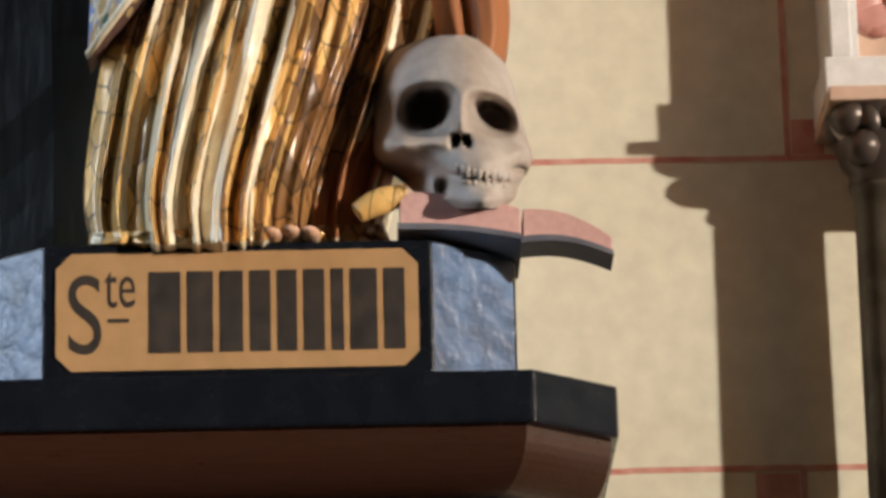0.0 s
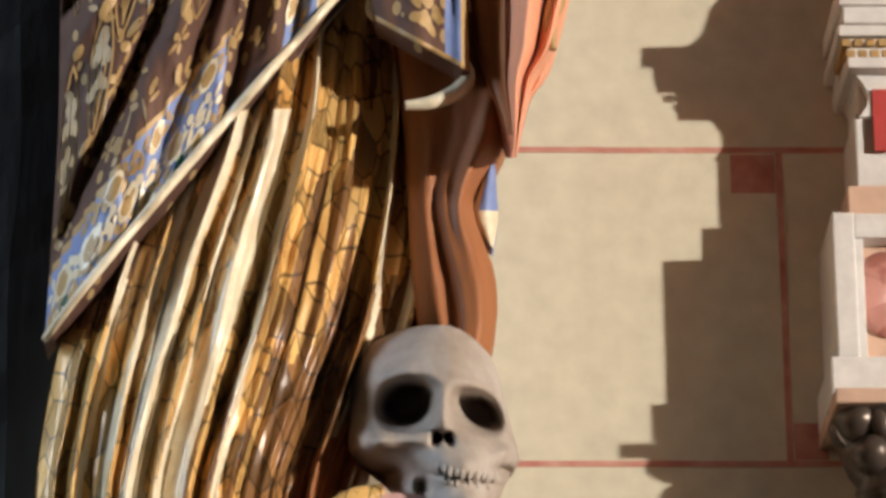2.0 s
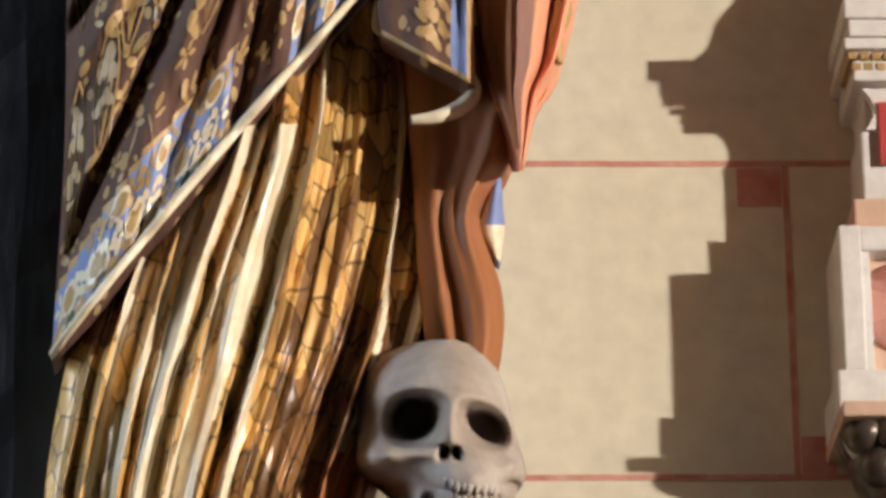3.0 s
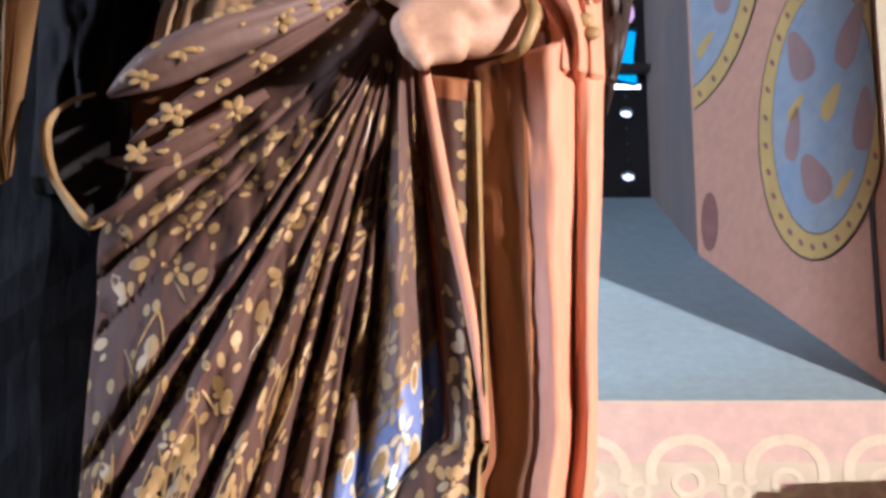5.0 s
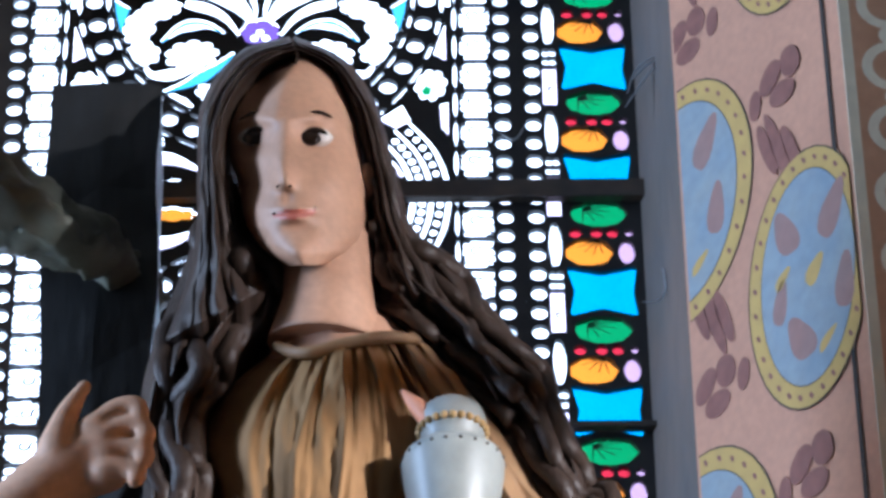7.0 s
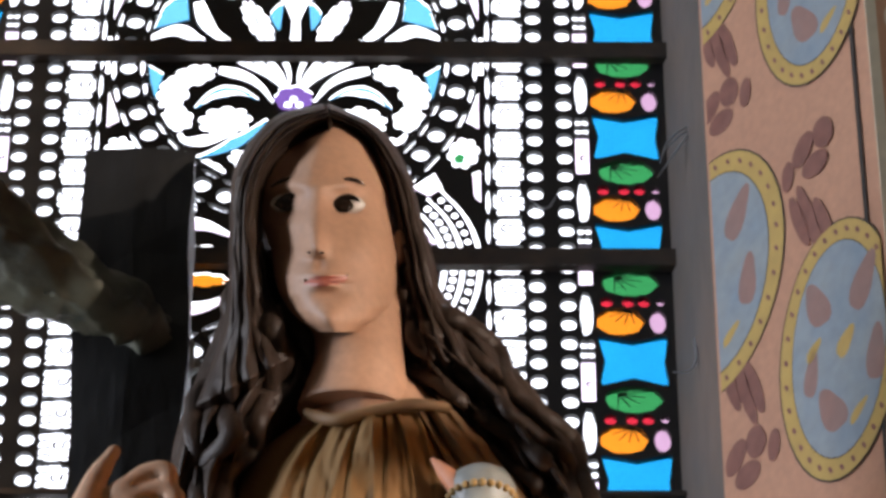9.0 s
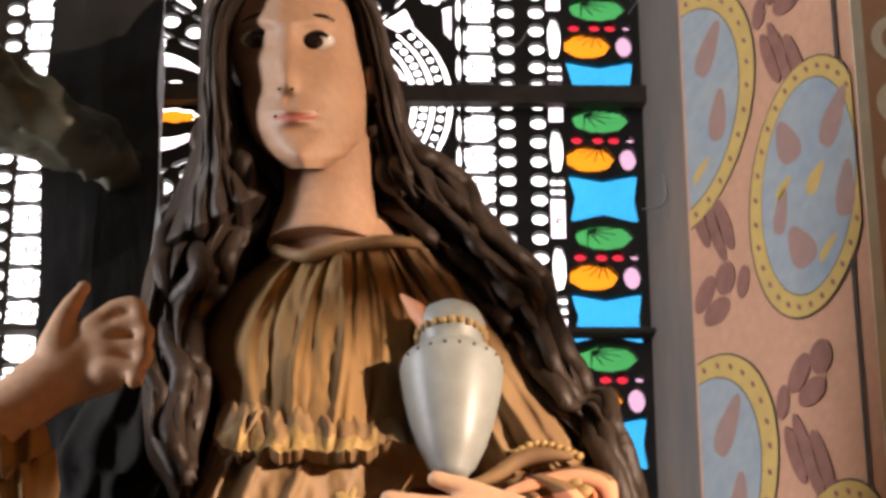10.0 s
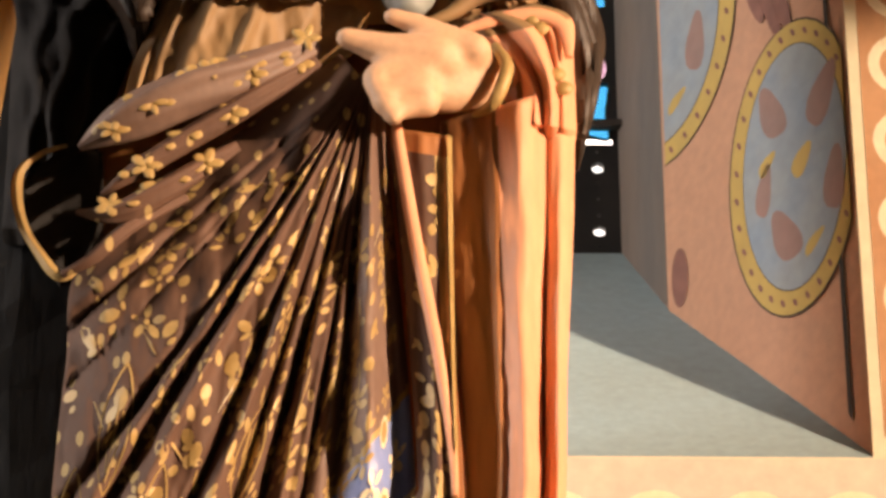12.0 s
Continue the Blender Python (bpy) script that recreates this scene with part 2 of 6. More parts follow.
class Patch:
    """Cloth between a left, a middle and a right edge, with ridges (place, width, height, drift) that run along it."""

    def __init__(self, left, mid, right, y=3.0, bulge=0.05, ridges=(), rough=0.004, back=0.0, tilt=0.0, seed=0.0, gain=lambda v: 1.0, wave=0.012):
        self.l, self.m, self.r = left, mid, right
        self.y, self.bulge, self.ridges, self.rough, self.back, self.tilt, self.seed, self.gain, self.wave = y, bulge, ridges, rough, back, tilt, seed, gain, wave

    def flat(self, u, v):
        a, c = crv(self.l, v), crv(self.r, v)
        b = crv(self.m, v) if self.m else tuple((p + q) / 2 for p, q in zip(a, c))
        wa, wb, wc = (1 - u) * (1 - 2 * u), 4 * u * (1 - u), u * (2 * u - 1)
        return a[0] * wa + b[0] * wb + c[0] * wc, a[1] * wa + b[1] * wb + c[1] * wc

    def depth(self, u, v):
        y = self.y - self.bulge * math.sin(math.pi * min(max(u, 0), 1)) ** 0.7 + self.back * v + self.tilt * u
        for c, w, h, dr in self.ridges:
            e = (u - c - dr * v + self.wave * math.sin((5 if self.wave < 0.03 else 26) * v + 30 * c)) / w
            y -= h * self.gain(v) * (1 + 0.45 * math.sin(5 * v + 47 * c)) * math.exp(-e * e)
        x, z = self.flat(u, v)
        return y - self.rough * (noise.noise(Vector((x * 60 + self.seed, z * 14, self.seed))) + 0.35 * noise.noise(Vector((x * 150, z * 60, self.seed + 3))))

    def __call__(self, u, v, lift=0.0):
        x, z = self.flat(u, v)
        return at(x, z, self.depth(u, v) - lift)


def sheet(bm, f, nu, nv, mat, thick=0.03):
    """A grid over the patch, closed with a back and edges; mat is an index or a function of u, v."""
    front = [[bm.verts.new(f(i / nu, j / nv)) for i in range(nu + 1)] for j in range(nv + 1)]
    rear = [[bm.verts.new(v.co + Vector((0, thick, 0))) for v in row] for row in front]
    for j in range(nv):
        for i in range(nu):
            k = mat((i + 0.5) / nu, (j + 0.5) / nv) if callable(mat) else mat
            for g, flip in ((front, False), (rear, True)):
                q = (g[j][i], g[j][i + 1], g[j + 1][i + 1], g[j + 1][i])
                fc = bm.faces.new(q[::-1] if flip else q)
                fc.material_index, fc.smooth = k, True
    ring = [(j, 0) for j in range(nv)] + [(nv, i) for i in range(nu)] + [(j, nu) for j in range(nv, 0, -1)] + [(0, i) for i in range(nu, 0, -1)]
    k = mat(0.5, 0.5) if callable(mat) else mat
    for (a, b), (c, d) in zip(ring, ring[1:] + ring[:1]):
        fc = bm.faces.new((front[a][b], front[c][d], rear[c][d], rear[a][b]))
        fc.material_index = k


def tube(bm, pts, radii, mat, seg=10, squash=1.0, n=None, lobes=0.0):
    """A rounded roll along points (Vectors), with radii along it."""
    n = n or max(8, 5 * len(pts))
    path = [Vector(crv([tuple(p) for p in pts], k / n)) for k in range(n + 1)]
    rads = [crv([(k / (len(radii) - 1), r) for k, r in enumerate(radii)], k / n)[1] for k in range(n + 1)]
    rings, side = [], Vector((0, 1, 0))
    for k, p in enumerate(path):
        d = (path[min(k + 1, n)] - path[max(k - 1, 0)]).normalized()
        a = side - d * side.dot(d)
        a = a.normalized() if a.length > 1e-4 else Vector((1, 0, 0))
        b = d.cross(a)
        rings.append([bm.verts.new(p + (a * math.cos(q) * squash + b * math.sin(q)) * max(rads[k], 1e-4) * (1 + lobes * (math.sin(4 * q + 2.2 * k / n) + 0.6 * math.sin(7 * q - 3 * k / n))))
                      for q in (2 * math.pi * i / seg for i in range(seg))])
    for r, s in zip(rings, rings[1:]):
        for i in range(seg):
            fc = bm.faces.new((r[i], r[(i + 1) % seg], s[(i + 1) % seg], s[i]))
            fc.material_index, fc.smooth = mat, True
    for r in (rings[0][::-1], rings[-1]):
        fc = bm.faces.new(r)
        fc.material_index = mat


def blob(bm, c, r, mat, turn=0.0, nu=16, nv=10):
    """An ellipsoid with half-axes r, leant by turn in the frontal plane."""
    ca, sa = math.cos(turn), math.sin(turn)
    rows = []
    for j in range(nv + 1):
        t = math.pi * (0.02 + 0.96 * j / nv)
        row = []
        for i in range(nu):
            p = 2 * math.pi * i / nu
            x, y, z = r[0] * math.sin(t) * math.cos(p), r[1] * math.sin(t) * math.sin(p), r[2] * math.cos(t)
            row.append(bm.verts.new(Vector(c) + Vector((x * ca - z * sa, y, x * sa + z * ca))))
        rows.append(row)
    for a, b in zip(rows, rows[1:]):
        for i in range(nu):
            fc = bm.faces.new((a[i], a[(i + 1) % nu], b[(i + 1) % nu], b[i]))
            fc.material_index, fc.smooth = mat, True
    for row in (rows[0][::-1], rows[-1]):
        fc = bm.faces.new(row)
        fc.material_index = mat


def petal(bm, f, u, v, shape, size, turn, mat, lift=0.0011):
    """A gilt motif laid on the cloth: an outline in the cloth's own directions, each point set on the surface."""
    e = 0.01
    p = f(u, v)
    du, dv = (f(u + e, v) - p).length / e, (f(u, v + e) - p).length / e
    ang = turn
    vs = []
    for a, b in shape:
        a, b = size * (a * math.cos(ang) - b * math.sin(ang)), size * (a * math.sin(ang) + b * math.cos(ang))
        vs.append((u + a / max(du, 0.05), v + b / max(dv, 0.05)))
    if min(q[0] for q in vs) < 0.0 or max(q[0] for q in vs) > 1.0 or min(q[1] for q in vs) < 0 or max(q[1] for q in vs) > 1.0:
        return
    mid = bm.verts.new(f(u, v, lift))
    ring = [bm.verts.new(f(q[0], q[1], lift * 0.8)) for q in vs]
    for a, b in zip(ring, ring[1:] + ring[:1]):
        fc = bm.faces.new((mid, a, b))
        fc.material_index, fc.smooth = mat, True


LEAF = [(0.0, -1.0), (0.40, -0.65), (0.56, 0.0), (0.38, 0.65), (0.0, 1.0), (-0.38, 0.65), (-0.56, 0.0), (-0.40, -0.65)]
DISC = [(math.cos(k * 0.7854) * 0.8, math.sin(k * 0.7854)) for k in range(8)]
VINE = [(-0.03, -1.0), (0.03, -1.0), (0.13, -0.3), (0.07, 0.4), (0.02, 1.0), (-0.02, 1.0), (0.02, 0.4), (0.07, -0.3)]


def flower(bm, f, u, v, size, turn, mat):
    for k in range(5):
        a = turn + k * 1.2566
        e = 0.01
        p = f(u, v)
        du, dv = (f(u + e, v) - p).length / e, (f(u, v + e) - p).length / e
        petal(bm, f, u - size * 0.95 * math.sin(a) / max(du, 0.05), v + size * 0.95 * math.cos(a) / max(dv, 0.05), LEAF, size * 0.62, a, mat)
    petal(bm, f, u, v, DISC, size * 0.28, 0, mat, 0.0016)


def ridges(rng, n, width, height, lo=0.0, hi=1.0, drift=0.03):
    """n uneven pleats across the cloth."""
    out = []
    for k in range(n):
        c = lo + (hi - lo) * (k + 0.5 + rng.uniform(-0.3, 0.3)) / n
        out.append((c, width * rng.uniform(0.6, 1.3), height * rng.uniform(0.5, 1.3), rng.uniform(-drift, drift)))
    return out


(GOLDROBE, BROCADE, GILT, BLUE, PEACH, LINING, TUNIC, HAIR, SKIN, CREAM, DARKEYE, LIPS, EYEWHITE, GREEN, MAUVE, RUST, BRONZED, SHADE_BLACK, FACE) = range(19)


def crackle(name, colour, second, rough, scale, stretch, line=0.05, dark=0.12, metal=0.0, spec=0.6):
    """Old gilding and glaze: cells of slightly different tone with dark cracks between them."""
    m = material(name, colour, rough, metal, second=second, scale=22, amount=0.9, grain=90, bump=0.25, stretch=(1, 1, 0.4), spec=spec)
    n, l = m.node_tree.nodes, m.node_tree.links
    b = n["Principled BSDF"]
    src = b.inputs["Base Color"].links[0].from_socket
    co, mp, vor, cell = n.new("ShaderNodeTexCoord"), n.new("ShaderNodeMapping"), n.new("ShaderNodeTexVoronoi"), n.new("ShaderNodeTexVoronoi")
    mp.inputs["Scale"].default_value = stretch
    l.new(co.outputs["Object"], mp.inputs[0])
    vor.feature = "DISTANCE_TO_EDGE"
    for t in (vor, cell):
        t.inputs["Scale"].default_value = scale
        l.new(mp.outputs[0], t.inputs[0])
    r = n.new("ShaderNodeMapRange")
    r.inputs[1].default_value, r.inputs[2].default_value = 0.0, line
    r.inputs[3].default_value, r.inputs[4].default_value = dark, 1.0
    l.new(vor.outputs["Distance"], r.inputs[0])
    hsv = n.new("ShaderNodeHueSaturation")
    sep = n.new("ShaderNodeSeparateColor")
    l.new(cell.outputs["Color"], sep.inputs[0])
    vr = n.new("ShaderNodeMapRange")
    vr.inputs[3].default_value, vr.inputs[4].default_value = 0.55, 1.5
    l.new(sep.outputs[0], vr.inputs[0]), l.new(vr.outputs[0], hsv.inputs["Value"])
    l.new(src, hsv.inputs["Color"])
    mul = n.new("ShaderNodeMix")
    mul.data_type, mul.blend_type = "RGBA", "MULTIPLY"
    mul.inputs[0].default_value = 1.0
    l.new(hsv.outputs[0], mul.inputs[6]), l.new(r.outputs[0], mul.inputs[7])
    l.new(mul.outputs[2], b.inputs["Base Color"])
    return m


FIG = [
    crackle("glazed_gold_robe", (0.68, 0.44, 0.15), (0.40, 0.20, 0.05), 0.3, 46, (1.3, 0.5, 0.62), 0.05, 0.10, 0.1),
    material("brown_brocade", (0.140, 0.075, 0.052), 0.7, second=(0.075, 0.038, 0.027), scale=24, amount=0.8, grain=160, bump=0.1, spec=0.25, stretch=(1, 0.4, 0.55), spots=(0.42, 0.29, 0.13), spot_scale=62.0, spot_size=0.22),
    material("old_gilt", (0.47, 0.31, 0.125), 0.5, 0.08, second=(0.34, 0.205, 0.07), scale=40, amount=0.7, grain=140, bump=0.2),
    material("blue_glaze", (0.22, 0.29, 0.55), 0.45, second=(0.14, 0.19, 0.38), scale=30, amount=0.6, grain=120),
    material("peach_satin_paint", (0.82, 0.39, 0.235), 0.45, second=(0.72, 0.29, 0.16), scale=12, amount=0.6, stretch=(1, 1, 0.25), grain=90, bump=0.12, spec=0.25),
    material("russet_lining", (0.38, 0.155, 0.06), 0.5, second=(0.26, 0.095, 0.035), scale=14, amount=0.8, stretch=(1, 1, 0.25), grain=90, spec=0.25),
    material("ochre_tunic", (0.32, 0.195, 0.09), 0.65, second=(0.19, 0.105, 0.05), scale=16, amount=0.9, stretch=(1, 0.5, 0.5), grain=70, bump=0.3),
    material("dark_brown_hair", (0.030, 0.019, 0.014), 0.48, second=(0.058, 0.038, 0.027), scale=18, amount=0.7, stretch=(2, 2, 0.5), grain=110, bump=0.35, spec=0.35),
    material("painted_flesh", (0.62, 0.375, 0.235), 0.6, second=(0.55, 0.31, 0.185), scale=10, amount=0.5, grain=120, bump=0.06),
    material("cream_gilt_and_glint", (0.80, 0.72, 0.54), 0.35, 0.05, second=(0.62, 0.46, 0.24), scale=40, amount=0.6, grain=120),
    material("dark_iris", (0.02, 0.012, 0.008), 0.15),
    material("rose_lips", (0.50, 0.16, 0.11), 0.4, scale=30),
    material("eye_white", (0.62, 0.56, 0.50), 0.25, scale=30),
    material("green_glaze", (0.02, 0.09, 0.06), 0.3, scale=30),
    material("mauve_brocade", (0.20, 0.122, 0.092), 0.6, second=(0.14, 0.080, 0.060), scale=26, amount=0.8, grain=160, bump=0.1, stretch=(1, 0.4, 0.7), spots=(0.40, 0.29, 0.16), spot_scale=48.0, spot_size=0.13),
    material("ochre_brown_bodice", (0.235, 0.125, 0.052), 0.75, second=(0.34, 0.20, 0.08), scale=13, amount=0.9, stretch=(1, 0.5, 0.3), grain=70, bump=0.3, spec=0.2),
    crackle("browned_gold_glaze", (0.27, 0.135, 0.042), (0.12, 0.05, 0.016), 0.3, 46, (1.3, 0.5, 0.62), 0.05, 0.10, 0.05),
    material("shade_black", (0.012, 0.011, 0.011), 0.8, second=(0.022, 0.020, 0.019), scale=20, amount=0.6, spec=0.15),
    material("painted_face", (0.47, 0.275, 0.175), 0.55, second=(0.41, 0.23, 0.14), scale=9, amount=0.5, grain=120, bump=0.06),
]

rng = random.Random(4)
fig = bmesh.new()

# gold under-robe, with long sharp pleats that reach the plinth
robe = Patch([(-0.134, 3.102), (-0.146, 2.977), (-0.172, 2.845), (-0.218, 2.727), (-0.242, 2.631), (-0.255, 2.527)] + [(-0.249, 2.478)], None,
             [(0.07, 3.103), (0.078, 2.967), (0.082, 2.821), (0.066, 2.688), (0.040, 2.611), (0.008, 2.536)] + [(-0.004, 2.483)], y=3.135, bulge=0.075, rough=0.006, tilt=0.045, back=-0.105,
             ridges=[(0.05, 0.020, 0.008, 0), (0.12, 0.012, 0.013, 0.0), (0.19, 0.014, 0.014, 0.02), (0.28, 0.034, 0.024, 0.0),
                     (0.345, 0.012, 0.012, 0.02), (0.41, 0.034, 0.024, 0.01), (0.50, 0.012, 0.018, 0.03), (0.455, 0.010, 0.007, 0.0), (0.585, 0.012, 0.007, 0.0),
                     (0.655, 0.014, 0.006, 0.02), (0.76, 0.009, 0.024, 0.09), (0.88, 0.012, 0.018, 0.06), (0.955, 0.012, 0.010, 0.03)]
             + [(0.03 + 0.049 * k, 0.006, 0.004 if k % 3 else -0.005, 0.02 * math.sin(5 * k)) for k in range(20)])


def robe_mat(u, v):
    # darker corner by the skull: brown cloth plus the skull's shade, as colour
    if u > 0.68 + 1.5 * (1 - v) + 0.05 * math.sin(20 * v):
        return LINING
    # cream along the crests puts worn edges and their glints into colour
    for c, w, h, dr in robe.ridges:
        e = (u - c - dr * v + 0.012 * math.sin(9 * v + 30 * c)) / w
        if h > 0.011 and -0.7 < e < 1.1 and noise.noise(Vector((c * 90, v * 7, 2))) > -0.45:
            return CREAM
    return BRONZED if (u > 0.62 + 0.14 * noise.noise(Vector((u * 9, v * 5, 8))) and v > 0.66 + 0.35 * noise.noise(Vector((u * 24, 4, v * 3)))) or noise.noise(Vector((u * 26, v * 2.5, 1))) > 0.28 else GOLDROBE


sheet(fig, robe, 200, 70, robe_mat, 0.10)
# hem spreading on the plinth, and the toes that show
hem = Patch([(-0.249, 2.491), (-0.252, 2.481)], None, [(-0.002, 2.494), (0.004, 2.479)], y=3.005, bulge=0.05, rough=0.004, tilt=0.06,
            ridges=[(0.05 + 0.062 * k, 0.022, 0.003 if k % 2 else 0.006, 0.0) for k in range(16)])
sheet(fig, hem, 120, 8, lambda u, v: CREAM if noise.noise(Vector((u * 22, 1, 4))) > 0.22 else GOLDROBE, 0.05)
for k, c in enumerate(((-0.097, 2.486), (-0.08, 2.487), (-0.064, 2.486))):
    blob(fig, at(*c, 2.990), (0.011 - 0.001 * k, 0.018, 0.0055), SKIN, -0.15)
tube(fig, [at(*p, 2.985) for p in [(-0.024, 2.503), (-0.008, 2.512), (0.019, 2.521)]], [0.009, 0.012, 0.008], GOLDROBE, 8)

# russet lining behind, then the peach outer fall with its deep folds
lining = Patch([(0.027, 2.936), (0.036, 2.821), (0.044, 2.688), (0.053, 2.631)], None, [(0.148, 2.936), (0.121, 2.828), (0.095, 2.781), (0.093, 2.756), (0.108, 2.707), (0.11, 2.669), (0.104, 2.64)],
               y=3.05, bulge=0.03, ridges=[(0.35, 0.1, -0.008, 0.1), (0.8, 0.12, 0.012, 0)])
sheet(fig, lining, 40, 40, LINING, 0.05)
fall = Patch([(0.082, 3.408), (0.091, 3.246), (0.102, 3.051)] + [(0.090, 2.99), (0.098, 2.90), (0.121, 2.826)], None,
             [(0.202, 3.447), (0.197, 3.302), (0.189, 3.164), (0.186, 3.062)] + [(0.181, 2.994), (0.16, 2.907), (0.142, 2.877), (0.13, 2.827)],
             y=3.006, bulge=0.03, ridges=[(0.60, 0.13, 0.022, 0.0), (0.90, 0.085, 0.022, 0.02), (0.775, 0.016, -0.010, 0.0), (0.2, 0.12, -0.006, 0.0), (0.36, 0.03, 0.005, 0)])
sheet(fig, fall, 70, 60, lambda u, v: LINING if u < 0.40 + 0.02 * math.sin(7 * v) else PEACH, 0.05)
tube(fig, [at(*p, 2.975) for p in [(0.165, 2.979), (0.163, 2.948), (0.157, 2.927), (0.159, 2.902)]], [0.004, 0.007, 0.006, 0.003], GILT, 8)
# end of the blue border that shows past the lining
tail = Patch([(0.104, 2.801), (0.094, 2.771), (0.091, 2.754), (0.103, 2.732)], None, [(0.11, 2.803), (0.111, 2.776), (0.112, 2.754), (0.108, 2.727)], y=3.06, bulge=0.01)
sheet(fig, tail, 8, 14, lambda u, v: CREAM if v > 0.55 or u < 0.2 else BLUE, 0.02)

# brocade mantle gathered to the hand: a fan of radiating pleats
class Fan(Patch):
    """Cloth drawn up to a hand: straight folds (degrees from plumb, width in degrees, height) that run out from it."""

    def depth(self, u, v):
        x, z = self.flat(u, v)
        r, turn = math.hypot(x - 0.022, z - 3.465), math.degrees(math.atan2(0.022 - x, 3.465 - z))
        y = self.y - self.bulge * math.sin(math.pi * min(max(u, 0), 1)) ** 0.7 + self.back * v + self.tilt * u
        grow = min(1.0, r / 0.34) * self.gain(v)
        for c, w, h in self.ridges:
            c += 0.35 * math.sin(9 * r + 3 * c)
            e = (turn - c) / w
            y -= h * grow * (1 + 0.3 * math.sin(7 * r + 11 * c)) * math.exp(-e * e)
        return y - self.rough * (noise.noise(Vector((x * 46, z * 12, 2))) + 0.35 * noise.noise(Vector((x * 150, z * 60, 3))))


fan = Fan([(-0.008, 3.477), (-0.155, 3.339), (-0.231, 3.26), (-0.238, 3.166), (-0.243, 3.086), (-0.247, 2.971), (-0.246, 2.821), (-0.252, 2.645)],
          [(0.012, 3.451), (-0.045, 3.284), (-0.092, 3.110), (-0.128, 2.940), (-0.153, 2.781)],
          [(0.033, 3.409), (0.042, 3.29), (0.052, 3.168), (0.059, 3.054), (0.055, 3.049)],
          y=3.03, bulge=0.055, rough=0.006, back=0.02, tilt=-0.025, gain=lambda v: 1.0 - 2.6 * max(0.0, v - 0.72),
          ridges=[(47.0, 0.9, 0.007), (44.0, 0.6, -0.014), (41.5, 1.2, 0.006), (38.6, 0.35, -0.008), (30.2, 0.6, -0.020), (28.6, 0.8, 0.009), (26.6, 0.55, -0.022),
                  (24.8, 0.9, 0.012), (19.4, 0.6, -0.026), (17.4, 1.0, 0.013), (15.2, 0.5, -0.022),
                  (11.8, 0.6, -0.026), (10.0, 0.6, 0.008), (7.4, 0.5, -0.016), (4.6, 0.9, -0.026), (0.4, 2.5, 0.032), (-3.4, 0.4, -0.006), (12.0, 6.0, -0.030)])


def above_hem(u, v):
    """Metres of cloth between a place on the fan and its hem."""
    return math.dist(fan.flat(u, v), fan.flat(u, 1.0))


def band(u):
    """Depth of the blue border, broad on the proud folds and lost in the deep ones."""
    if 0.60 < u < 0.74:
        return 0.0
    return 0.055 + 0.040 * min(1.0, u / 0.35)


def fan_mat(u, v):
    d = above_hem(u, v)
    if v > 0.985:
        return CREAM
    if abs(d - band(u)) < 0.004 and d > 0.01:
        return GILT
    if d < band(u):
        return BLUE
    if u > 0.8:
        return MAUVE
    return BROCADE


sheet(fig, fan, 150, 120, fan_mat, 0.04)


def line_on(f, path, width, mat, lift=0.0010):
    """A thin gilt line laid on the cloth along (u, v) places."""
    pts = [f(min(max(u, 0.005), 0.995), min(max(v, 0.005), 0.995), lift) for u, v in path]
    rows = []
    for k, p in enumerate(pts):
        d = (pts[min(k + 1, len(pts) - 1)] - pts[max(k - 1, 0)]).normalized()
        n = d.cross(Vector((0, -1, 0))).normalized() * width * 0.5
        rows.append((fig.verts.new(p + n), fig.verts.new(p - n)))
    for a, b in zip(rows, rows[1:]):
        fc = fig.faces.new((a[0], a[1], b[1], b[0]))
        fc.material_index, fc.smooth = mat, True


def ogive(f, u, v, du, dv, flowers=True):
    """A pointed oval of thin lines with a sprig of buds inside it."""
    for sgn in (-1, 1):
        line_on(f, [(u + sgn * du * math.sin(math.pi * k / 14) ** 0.8, v - dv + 2 * dv * k / 14) for k in range(15)], 0.0018, GILT)
        line_on(f, [(u + sgn * 0.45 * du * math.sin(math.pi * 0.5 * k / 6), v + dv * 0.75 - dv * 0.9 * k / 6) for k in range(7)], 0.0014, GILT)
    line_on(f, [(u, v + 0.8 * dv - 1.3 * dv * k / 6) for k in range(7)], 0.0014, GILT)
    if flowers:
        for a, b, sz, tn in ((0, -0.45, 0.012, 0), (-0.42, -0.2, 0.010, 0.5), (0.42, -0.2, 0.010, -0.5), (-0.35, 0.2, 0.009, 0.7), (0.35, 0.2, 0.009, -0.7), (0, 0.1, 0.007, 0)):
            petal(fig, f, u + a * du, v + b * dv, LEAF, sz, tn, GILT)


